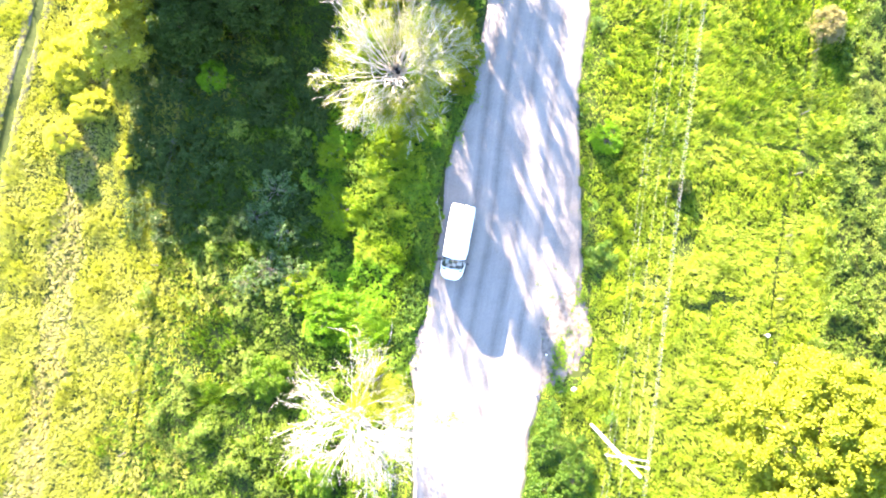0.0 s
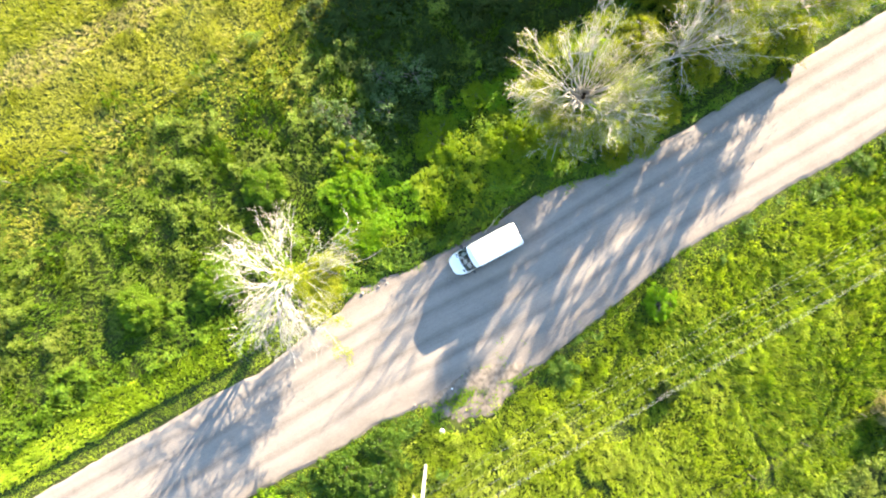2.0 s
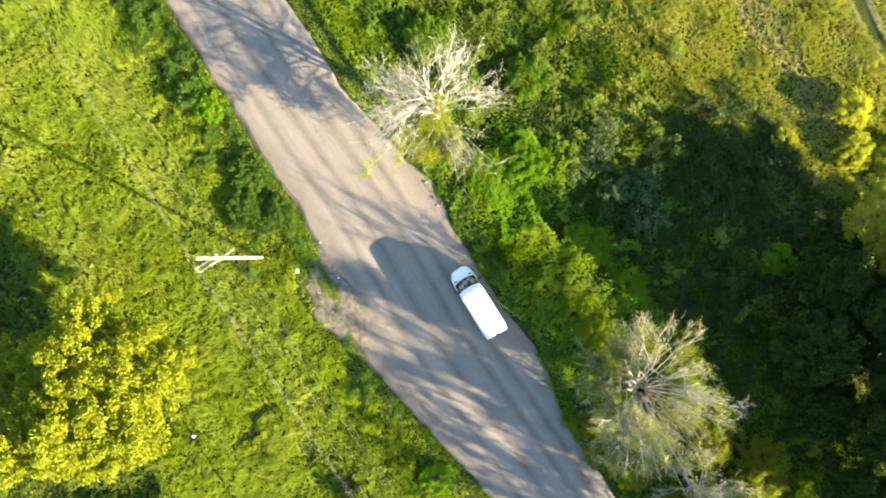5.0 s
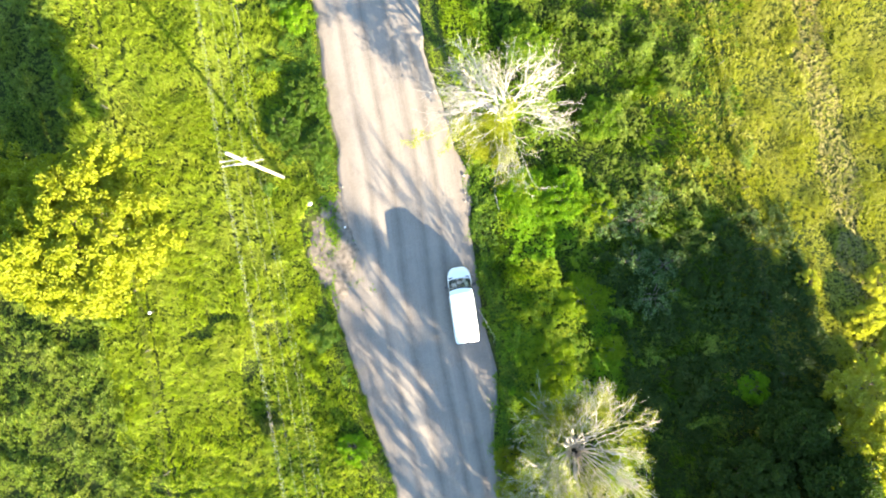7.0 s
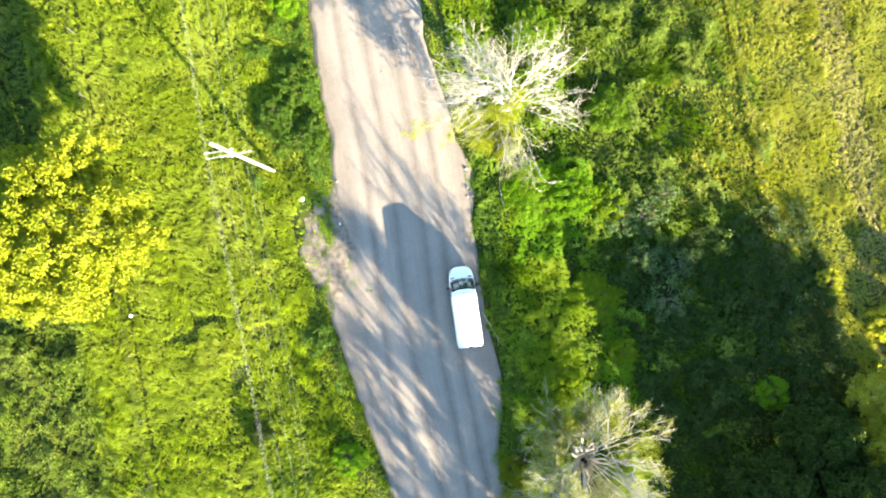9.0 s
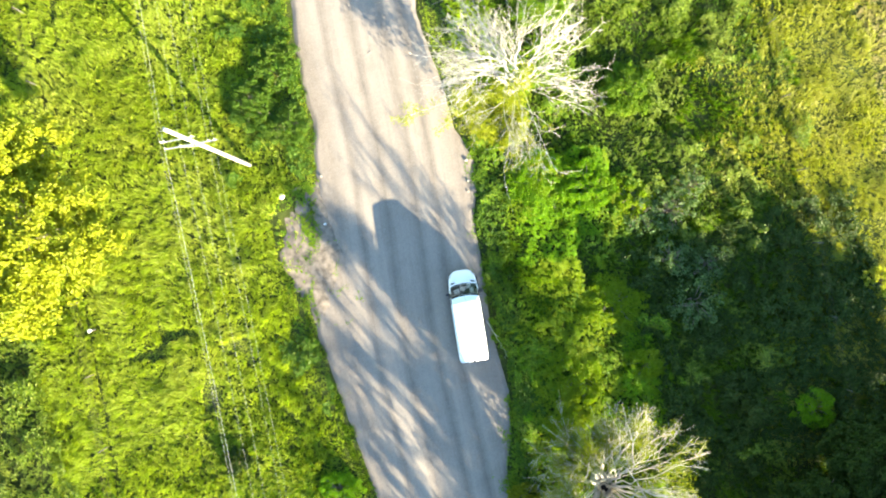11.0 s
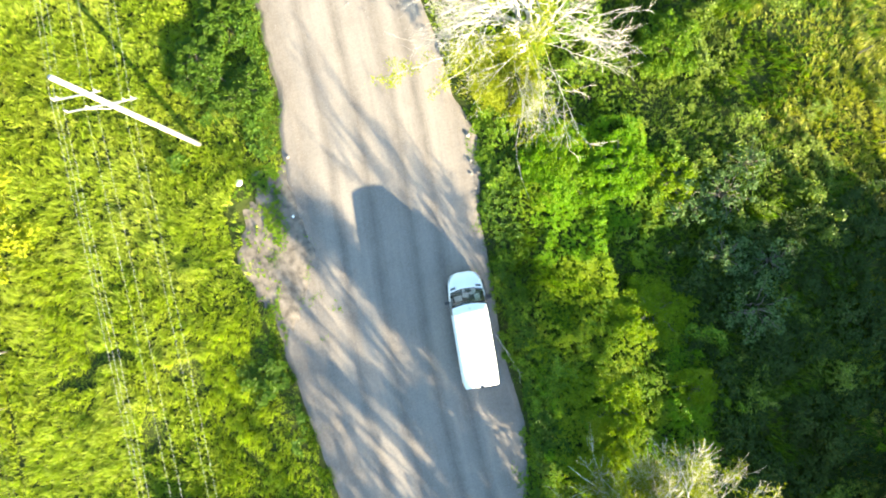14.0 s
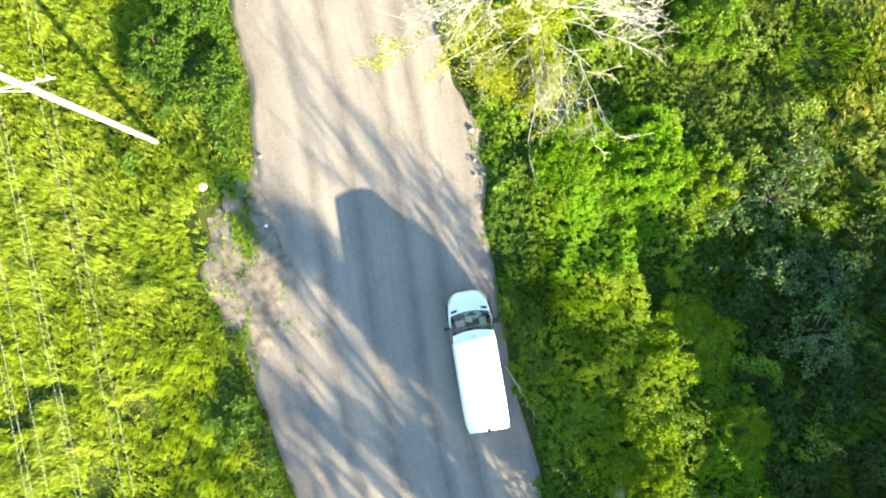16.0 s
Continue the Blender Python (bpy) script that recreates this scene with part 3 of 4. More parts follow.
            sprigs(sub, twigs, 0.5, 0.5, shoot_leaf)
        put("shoot", mesh_np("shoot", *tubes(mid, 5), bark, True), tree)
    tagged(put("twig_spray", mesh_np("twig_spray", *tubes(fine, 3), BARK_TWIG), tree, "fine grey twigs"), kind="stuff")
    for cx, cy, cz, cr, n in clumps:
        for sub in range(max(3, n // 90)):
            c = np.array([cx, cy, cz]) + r.normal(0, cr * 0.42, 3)
            pts.append(c + r.normal(0, 0.2 + 0.1 * cr, (90, 3)))
            out.append(r.normal(0, 1, (90, 3)) * 0.6 + np.array([0, 0, 0.4]))
    if pts:
        tagged(put("foliage", mesh_np("foliage", *leaves_at(np.concatenate(pts), np.concatenate(out), leaf, r), foliage or LEAF_YELLOW), tree, foliage_label), kind="stuff")
    if hollow:
        # floor of the hollow, coloured near-black for the shade down there
        bm = bmesh.new()
        bmesh.ops.create_circle(bm, cap_ends=True, segments=14, radius=girth * 0.93, matrix=Matrix.Translation((0, 0, fork - 0.75)))
        for v in bm.verts:
            v.co.x *= 1 - 0.1 * abs(math.sin(v.co.y * 9))
        part("hollow", bm, HOLLOW_DARK, tree, "dark hollow of the stump, its shade in the colour")
    return tree


# ---- trees ----
spreading_tree("dead_tree", -5.95, -13.85, "half-dead tree with bleached bare limbs and few yellow-green leaves", 3, 2.7, 0.34,
               ((-58, 1.2, 6.4, 0.13), (-105, 0.9, 7.2, 0.13), (-170, 1.1, 6.4, 0.11), (140, 1.0, 6.8, 0.1), (100, 1.2, 6.2, 0.08), (-20, 1.8, 5.2, 0.09)),
               46, 5.9, green=((60, 55, 0.2),), favour=-55, twigs=4, limb_r=(0.018, 0.036), boughs=((8, 7.0, 3.9), (24, 5.6, 4.2)),
               clumps=((3.3, 0.2, 3.9, 1.0, 1300), (0.4, 1.2, 4.4, 0.9, 1500), (2.7, 2.0, 3.0, 1.1, 1500), (-0.2, 0.8, 6.3, 0.6, 600), (1.5, 0.6, 4.2, 0.8, 700)), limb_z=(0.05, 0.75))
spreading_tree("dead_tree", -4.0, 13.05, "half-dead tree with hollow stump, grey twigs and sparse yellow leaves", 8, 1.9, 0.5,
               ((-95, 2.6, 3.4, 0.13), (-75, 2.4, 3.0, 0.11), (-115, 2.7, 4.0, 0.11), (-140, 2.6, 4.2, 0.11), (10, 2.2, 4.8, 0.1), (70, 2.2, 5.2, 0.1), (170, 2.2, 4.8, 0.09), (-50, 2.0, 3.4, 0.11), (0, 3.2, 7.0, 0.07), (24, 3.6, 7.6, 0.07), (-22, 3.0, 6.4, 0.07), (190, 3.4, 8.0, 0.07)),
               36, 6.2, (44, 4.9, 9.8), ((20, 120, 0.3), (-110, 80, 0.32)), favour=-105, bark=BARK_PALE, foliage=LEAF_OLIVE, hollow=True, twigs=8, leaf=0.105,
               clumps=((2.3, -1.8, 2.6, 1.1, 500), (4.6, -0.4, 2.6, 1.1, 450), (-4.2, -0.9, 4.4, 0.9, 700), (-3.4, 2.8, 5.4, 0.9, 600), (-2.6, -3.0, 3.6, 0.6, 400), (0.6, -3.6, 2.8, 0.9, 500), (3.4, 2.6, 3.0, 1.2, 450), (4.4, 1.6, 2.6, 0.8, 540), (4.9, 2.8, 2.4, 0.7, 450)), shoot_leaf=14, heart=1.7)
spreading_tree("dead_tree", -2.4, 21.7, "small half-bare tree with pale crooked branches beside the road", 12, 1.4, 0.2,
               ((-60, 1.4, 3.2, 0.08), (60, 1.4, 4.2, 0.07), (170, 1.3, 4.0, 0.07)), 14, 3.9, (18, 3.5, 10.4), ((0, 180, 0.17),),
               bark=BARK_GREY, foliage=LEAF_OLIVE, twigs=5, boughs=((50, 7.6, 4.2),), shoot_leaf=12)
for k, (tx, ty, away, high) in enumerate(((-3.4, 26.2, 4.4, 11.4), (0.2, 31.2, 4.0, 10.2))):
    spreading_tree("roadside_tree", tx, ty, "airy olive-yellow tree beside the dirt road", 21 + k, 1.2, 0.2,
                   ((0, 1.6, 5.0, 0.08), (120, 1.6, 5.4, 0.08), (-120, 1.6, 5.0, 0.08)), 14, away, (26, away, high), ((0, 180, 0.42),),
                   bark=BARK_GREY, foliage=LEAF_OLIVE, twigs=6, shoot_leaf=26, leaf=0.125, foliage_label="olive-yellow leaves")
leafy_tree("broad_tree", 27.0, -13.9, 6.8, 9.0, LEAF_YELLOW, 800, 105, "broad leafy tree with bright yellow-green crown", 31, 0.222, 0.2)
leafy_tree("broad_tree", 33.5, -17.5, 5.5, 8.0, LEAF_YELLOW, 480, 90, "broad leafy tree with yellow-green crown", 32, 0.222, 0.2)
# dark leaves on the inner trees stand in for the shade on them
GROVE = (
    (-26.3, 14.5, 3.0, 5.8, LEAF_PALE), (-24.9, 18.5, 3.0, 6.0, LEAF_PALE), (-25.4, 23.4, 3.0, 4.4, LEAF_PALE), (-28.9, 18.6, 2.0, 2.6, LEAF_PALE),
    (-21.5, 19.9, 3.0, 7.4, LEAF_SHADE_DARK), (-20.7, 15.6, 2.6, 5.2, LEAF_SHADE_DARK), (-16.4, 18.4, 2.8, 5.6, LEAF_SHADE_DARK), (-19.6, 23.8, 3.3, 8.8, LEAF_SHADE_DARK), (-13.8, 23.0, 2.6, 3.4, LEAF_SHADE_DARK),
    (-20.8, 27.8, 3.8, 9.2, LEAF_SHADE_DARK), (-16.5, 27.0, 3.0, 6.6, LEAF_SHADE_DARK), (-12.0, 30.0, 3.4, 4.6, LEAF_SHADE_DARK))
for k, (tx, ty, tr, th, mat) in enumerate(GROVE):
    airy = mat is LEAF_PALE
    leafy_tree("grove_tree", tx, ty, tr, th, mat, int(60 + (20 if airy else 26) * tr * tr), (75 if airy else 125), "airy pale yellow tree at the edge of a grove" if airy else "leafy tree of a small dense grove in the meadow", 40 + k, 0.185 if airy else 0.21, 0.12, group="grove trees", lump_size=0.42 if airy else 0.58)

# ---- shrubs ----
WEST_SHRUBS = (
    (-31.2, 7.2, 1.5, 1.5, LEAF_PALE, "round yellow-green shrub standing in dry grass"),
    (-29.3, 9.8, 1.6, 1.2, LEAF_PALE, "round yellow-green shrub standing in dry grass"),
    (-25.7, 5.7, 1.0, 1.0, LEAF_PALE, "small bright yellow shrub by the fence"),
    (-31.0, 13.4, 2.4, 1.5, LEAF_PALE, "pale yellow shrub beside the path"),
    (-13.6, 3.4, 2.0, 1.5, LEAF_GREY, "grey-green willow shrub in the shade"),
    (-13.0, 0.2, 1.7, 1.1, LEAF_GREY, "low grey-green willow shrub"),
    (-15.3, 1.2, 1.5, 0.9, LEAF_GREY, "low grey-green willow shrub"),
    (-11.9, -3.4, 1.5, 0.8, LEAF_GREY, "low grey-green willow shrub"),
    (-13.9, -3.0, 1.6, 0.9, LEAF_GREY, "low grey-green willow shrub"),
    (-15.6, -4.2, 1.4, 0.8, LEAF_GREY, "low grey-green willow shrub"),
    (-6.2, -7.3, 2.3, 0.7, LEAF_BUSH, "low dense bright green bush on the road verge"),
    (-9.0, -6.1, 1.9, 0.7, LEAF_BUSH, "low dense bright green bush on the road verge"),
    (-8.3, 1.8, 2.0, 0.7, LEAF_LIME, "yellow-green bush on the road verge"),
    (-4.6, 5.9, 1.9, 0.8, LEAF_LIME, "yellow-green bush beside the dead tree"),
    (-3.1, 9.0, 1.8, 0.8, LEAF_LIME, "yellow-green bush beside the dead tree"),
    (-9.3, 6.3, 1.2, 1.0, LEAF_LIME, "small yellow-green bush in lush weeds"),
    (-11.6, -4.5, 1.5, 0.7, LEAF_LIME, "lime green bush in lush weeds"),
    (-3.9, -12.6, 1.2, 0.9, LEAF_YELLOW, "yellow-green bush under the dead tree"),
    (-5.3, -11.9, 1.6, 1.4, LEAF_YELLOW, "yellow-green sucker shoots round a dead trunk"),
    (-6.6, 15.5, 2.0, 1.6, LEAF_LIME, "yellow-green bush behind the dead tree"),
)
ROAD_SHRUBS = (
    (-0.6, 22.6, 1.9, 1.7, LEAF_YELLOW, "yellow-green bush on the road verge"),
    (0.9, 26.0, 1.9, 1.8, LEAF_YELLOW, "yellow-green bush on the road verge"),
    (2.0, 29.6, 1.9, 1.9, LEAF_YELLOW, "yellow-green bush on the road verge"),
    (0.4, 17.6, 1.8, 1.2, LEAF_YELLOW, "yellow-green bush on the road verge"),
    (-5.6, 20.0, 2.0, 1.8, LEAF_OLIVE, "olive bush among roadside trees"),
    (-7.0, 24.0, 2.4, 2.4, LEAF_OLIVE, "olive bush among roadside trees"),
    (-6.4, 29.4, 2.6, 2.6, LEAF_OLIVE, "olive bush among roadside trees"),
    (-1.8, 25.2, 2.2, 2.0, LEAF_OLIVE, "olive bush among roadside trees"),
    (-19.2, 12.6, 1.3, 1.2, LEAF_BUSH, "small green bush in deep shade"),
    (30.4, 18.2, 1.6, 1.7, LEAF_BROWN, "withered brown bush at the field edge"),
    (9.0, -16.2, 1.5, 0.8, NETTLE, "green nettle clump at the road edge"),
    (8.6, -20.4, 1.7, 0.8, NETTLE, "green nettle clump at the road edge"),
    (10.9, -18.3, 1.8, 0.8, NETTLE, "green nettle clump near the power pole"),
    (7.4, -26.5, 1.4, 0.8, LEAF_BUSH, "green nettle clump at the road edge"),
    (18.9, 4.6, 0.9, 0.8, LEAF_SHADE_DARK, "small dark shrub in tall meadow grass"),
    (12.9, 8.5, 1.4, 0.5, LEAF_BUSH, "low bright green bush at the road edge"),
    (-9.5, -19.0, 1.8, 1.2, WEED, "green bush in lush weeds"),
    (-11.5, -25.5, 2.0, 1.3, WEED, "green bush in lush weeds"),
    (-13.5, -11.5, 1.9, 1.1, WEED, "low green bush in lush weeds"),
    (1.2, 12.6, 1.2, 1.2, LEAF_OLIVE, "olive bush at the road edge beside the hollow tree"),
    (1.5, 15.0, 1.4, 1.4, LEAF_YELLOW, "yellow-green bush at the road edge beside the hollow tree"),
    (4.0, 27.6, 0.7, 0.9, LEAF_OLIVE, "small olive bush at the road edge"),
)
for k, (sx, sy, sr, sh, mat, label) in enumerate(WEST_SHRUBS + ROAD_SHRUBS):
    thin = mat is LEAF_GREY
    shrub(sx, sy, sr, sh, mat, label, 100 + k, int(30 + 42 * sr * sr) // (3 if thin else 1), 16 if thin else 64, 0.16 if thin else 0.104)

# ---- grass and weeds ----
X0, X1, Y0, Y1 = -43.0, 47.0, -51.0, 43.0


def sow(per_m2, seed, x0=X0, x1=X1, y0=Y0, y1=Y1):
    r = np.random.default_rng(seed)
    n = int(per_m2 * (x1 - x0) * (y1 - y0))
    x, y = r.uniform(x0, x1, n), r.uniform(y0, y1, n)
    near = x * x + (y + 4) ** 2 < 43.5 ** 2
    return x[near], y[near], r


def grow(name, label, x, y, r, high, templates, material, wind=0.5, width=1.0):
    """One sheet of plants at the places; high: their heights."""
    z = ground_z(x, y) - 0.02
    way = 2 * math.pi * (vnoise(x, y, 4.5, 61) * 1.4 + 0.25 * vnoise(x, y, 0.9, 62))
    which = r.integers(0, len(templates), len(x))
    pieces = []
    for k, (tv, tf) in enumerate(templates):
        s = which == k
        places = np.stack([x[s], y[s], z[s]], -1)
        h = high[s]
        w = (0.5 * h + 0.16) * width * r.uniform(0.8, 1.25, s.sum())
        pieces.append(scatter(tv, tf, places, r.uniform(0, 2 * math.pi, s.sum()), np.stack([w, w, h], -1), wind * r.uniform(0.3, 1.3, s.sum()), way[s]))
    return tagged(put(name, mesh_np(name, *merge(pieces), material)), label, "grass", kind="stuff")


TUFTS = [tuft_template(7, 0.6, 0.17, 70 + k) for k in range(5)]
WEEDS = [weed_template(8, 80 + k) for k in range(5)]
furrow = lambda x, y: np.abs(vnoise(x, y, 3.4, 63) - 0.5) < 0.034 * (vnoise(x, y, 2.3, 95) > 0.6)

# east meadow between road and fence
x, y, r = sow(62, 1, 4, 36)
d = x - east_edge(y)
keep = (d > -0.2 + 0.6 * vnoise(x, y, 0.8, 65)) & (x < fence_east_x(y) + 4)
bare = (((x - 10.0) / 2.3) ** 2 + ((y + 8.3) / 3.7) ** 2 < 1) & (r.uniform(0, 1, len(x)) < 0.93)
keep &= ~bare & (np.abs(x - fence_east_x(y) + 0.25) > 0.13)
x, y = x[keep], y[keep]
h = 0.2 + 0.5 * (0.3 * vnoise(x, y, 1.5, 66) + 0.35 * vnoise(x, y, 0.7, 67) + 0.35 * vnoise(x, y, 0.35, 97)) ** 1.7
h = np.where(furrow(x, y), h * 0.25, h) * np.clip((x - east_edge(y)) / 2.5, 0.35, 1)
rank = r.uniform(0, 1, len(x)) < np.clip((y - 1) / 14, 0, 0.55) * np.clip(1.6 * vnoise(x, y, 3.5, 48), 0.3, 1)
grow("meadow_grass", "tall yellow-green meadow grass laid over by wind", x[~rank], y[~rank], r, h[~rank], TUFTS, GRASS_EAST, 0.4)
grow("rank_grass", "rank green grass among the yellow-green meadow", x[rank], y[rank], r, 1.15 * h[rank], TUFTS, GRASS_LUSH, 0.4)

# field east of the fence
x, y, r = sow(20, 2, 22, X1)
keep = x > fence_east_x(y) + 2.2 + 1.4 * vnoise(x, y, 2, 68)
x, y = x[keep], y[keep]
grow("field_weeds", "tall dull green field weeds in dense clumps", x, y, r, 0.15 + 1.3 * (0.5 * vnoise(x, y, 1.5, 69) + 0.5 * vnoise(x, y, 0.7, 99)) ** 1.8, WEEDS, WEED_FIELD, 0.3)

# lush band west of the road
x, y, r = sow(30, 3, -30, 6)
d = west_edge(y) - x
lush = np.clip((x - fence_west_x(y) + 2.5) / 8 + 0.9 * (vnoise(x, y, 3, 71) - 0.5), 0, 1)
keep = (d > -0.2 + 0.6 * vnoise(x, y, 0.8, 72)) & (r.uniform(0, 1, len(x)) < 0.9 * lush)
x, y, d = x[keep], y[keep], d[keep]
h = (0.14 + 0.75 * (0.5 * vnoise(x, y, 1.8, 73) + 0.5 * vnoise(x, y, 0.7, 88)) ** 2) * np.clip(d / 1.6, 0.55, 1)
verge = (y < -13.5) & (d < 4.0 + 0.8 * vnoise(x, y, 1.5, 83))
x, y, h = x[~verge], y[~verge], h[~verge]
grow("lush_grass", "lush green grass on the road bank", x, y, r, h, TUFTS, GRASS_LUSH, 0.5)
x, y, r = sow(62, 10, -14, 0, -51, -13.5)
d = west_edge(y) - x
keep = (d > -0.15 + 0.4 * vnoise(x, y, 0.8, 72)) & (d < 4.0 + 0.8 * vnoise(x, y, 1.5, 83))
x, y, d = x[keep], y[keep], d[keep]
grow("verge_grass", "bright short grass on the road verge", x, y, r, np.where(d < 1.5, 0.07, 0.2 + 0.2 * vnoise(x, y, 0.9, 84)), TUFTS, GRASS_VERGE, 0.5)
x, y, r = sow(24, 4, -30, 6)
d = west_edge(y) - x
low = (y < -14) & (d < 4.2)
keep = (d > 0.6) & ~low & (x > fence_west_x(y) - 2 + 6.5 * vnoise(x, y, 2.2, 98)) & (vnoise(x, y, 2.6, 74) + 0.25 * np.clip((x - fence_west_x(y)) / 9, 0, 1) > 0.5)
x, y = x[keep], y[keep]
h = 0.1 + np.where((x > -11) & (y > -11), 1.2, 1.7) * (0.5 * vnoise(x, y, 1.7, 75) + 0.5 * vnoise(x, y, 0.8, 85)) ** 2.5
dull = x < -10 - 2.5 * vnoise(x, y, 2.0, 64)
grow("bank_weeds", "dense broad-leaved green weeds on the bank", x[~dull], y[~dull], r, h[~dull], WEEDS, WEED, 0.25, 0.72)
grow("dull_weeds", "dull green weeds behind the road bank", x[dull], y[dull], r, h[dull], WEEDS, WEED_FIELD, 0.25, 0.72)

# low yellow-green brush between the road and the shade
x, y, r = sow(46, 14, -11, 1.5, -9, 10.5)
d = west_edge(y) - x
brush = np.clip((d - 1.5) / 1.3, 0, 1) * np.clip((x + 11.2) / 1.5, 0, 1) * np.clip((10.5 - y) / 2, 0, 1)
keep = (vnoise(x, y, 1.9, 51) + 0.3 * vnoise(x, y, 0.7, 52) < 0.35 + 0.6 * brush) & (d > 0.5)
x, y = x[keep], y[keep]
h = 0.18 + 0.85 * (0.6 * vnoise(x, y, 1.8, 53) + 0.4 * vnoise(x, y, 0.6, 54)) ** 1.8
lime = vnoise(x, y, 3.2, 55) + 0.2 * vnoise(x, y, 0.8, 56) > 0.55
grow("green_brush", "low bright green brush on the road verge", x[~lime], y[~lime], r, h[~lime], WEEDS, LEAF_BUSH, 0.25, 0.8)
grow("lime_brush", "low yellow-green brush on the road verge", x[lime], y[lime], r, h[lime], WEEDS, LEAF_LIME, 0.25, 0.8)

# weeds in the margin of the west road edge; dark tone carries its shade
x, y, r = sow(34, 15, -5, 2.5, -9, 12)
d = west_edge(y) - x
keep = (d > 0.25 + 0.4 * vnoise(x, y, 0.8, 57)) & (d < 1.6 + 1.4 * vnoise(x, y, 1.4, 58)) & (vnoise(x, y, 0.9, 59) > 0.2)
x, y = x[keep], y[keep]
grow("margin_weeds", "low weeds in the road margin, shade strip in their dark tone", x, y, r, 0.12 + 0.4 * vnoise(x, y, 0.7, 60), WEEDS, NETTLE, 0.25)

# nettles along the east road edge
x, y, r = sow(30, 5, 3, 18)
d = x - east_edge(y)
keep = (d > 0.15) & (d < 0.8 + 4.2 * vnoise(x, y, 2.3, 76) ** 1.5 * np.where(y < -12, 1.4, 0.8)) & ((y < -12.5) | (y > -4)) & (vnoise(x, y, 1.5, 77) > np.where(y > -6, 0.68, 0.3))
x, y = x[keep], y[keep]
grow("edge_weeds", "dark green nettles along the road edge", x, y, r, 0.12 + 1.0 * (0.5 * vnoise(x, y, 1.3, 78) + 0.5 * vnoise(x, y, 0.6, 89)) ** 1.7 * np.where(y < -12.5, 1.25, 1.0), WEEDS, NETTLE, 0.25)

# dry meadow west of the fence
x, y, r = sow(48, 6, X0, -12)
lush = np.clip((x - fence_west_x(y) + 2.5) / 8 + 0.9 * (vnoise(x, y, 3, 71) - 0.5), 0, 1)
keep = (r.uniform(0, 1, len(x)) > lush) & (np.abs(x - np.interp(y, py, px)) > 0.5 * (y > -16)) & (np.abs(x - fence_west_x(y) - 0.22) > 0.1)
x, y = x[keep], y[keep]
h = 0.14 + 0.26 * vnoise(x, y, 2.0, 79)
worn = (np.abs(x - fence_west_x(y) + 7.8) < 0.5 + 1.5 * vnoise(x, y, 2.4, 47)) & (r.uniform(0, 1, len(x)) < 0.8)
grow("dry_grass", "yellow dry meadow grass with straw patches", x[~worn], y[~worn], r, h[~worn], TUFTS, GRASS_WEST, 0.6, 1.25)
grow("straw", "flattened tan straw in a worn strip of meadow", x[worn], y[worn], r, 0.6 * h[worn], TUFTS, STRAW, 0.8, 1.3)

# sparse weeds on the bare patch
x, y, r = sow(80, 7, 7.6, 12.6, -12.3, -2.0)
strip = (np.abs(x - 9.25 + 0.08 * (y + 7)) < 0.25 + 0.6 * vnoise(x, y, 0.9, 49)) & (y > -10.2) & (y < -4.4) & (vnoise(x, y, 0.7, 50) > 0.15)
keep = strip | (vnoise(x, y, 1.3, 81) - 0.3 * np.abs(x - 10.2 - 0.12 * (y + 7.5)) > 0.4) | (r.uniform(0, 1, len(x)) < 0.08)
x, y = x[keep], y[keep]
grow("patch_weeds", "sparse weeds on bare gravel beside the road", x, y, r, 0.08 + 0.2 * vnoise(x, y, 0.7, 82), WEEDS, WEED, 0.2)

# thin weeds creeping over the west road edge
x, y, r = sow(60, 11, -4, 5, -12, 24)
d = west_edge(y) - x
keep = (d > -1.3) & (d < 0.9) & (vnoise(x, y, 1.1, 90) + 0.3 * d > 0.45)
x, y = x[keep], y[keep]
grow("edge_grass", "thin low weeds creeping over the road edge", x, y, r, 0.06 + 0.22 * vnoise(x, y, 0.6, 91), WEEDS, WEED, 0.3)

# rank weeds in the shade of the grove, that shade repeated in leaf colour
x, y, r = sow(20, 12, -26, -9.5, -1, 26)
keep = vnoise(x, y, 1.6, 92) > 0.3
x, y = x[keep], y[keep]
grow("shade_weeds", "rank weeds in the shade of trees, shade also in their colour", x, y, r, 0.3 + 0.95 * vnoise(x, y, 1.0, 93) ** 1.5, WEEDS, LEAF_SHADE_DARK, 0.25)

# thin weeds creeping over the east road edge
x, y, r = sow(60, 13, 3, 14, -40, 30)
d = x - east_edge(y)
keep = (d > -0.8) & (d < 0.7) & (vnoise(x, y, 1.0, 94) + 0.3 * d > 0.55)
x, y = x[keep], y[keep]
grow("edge_grass", "thin low grass creeping over the road edge", x, y, r, 0.07 + 0.22 * vnoise(x, y, 0.6, 96), TUFTS, GRASS_LUSH, 0.3)

# ---- power line ----
LINE = Vector((0.115, 1.0, 0)).normalized()
ACROSS = Vector((LINE.y, -LINE.x, 0))
LOWER, UPPER = (-1.22, -0.9, 0.57, 1.42), (-0.62, 0.78, 0.96)  # wires across the pole


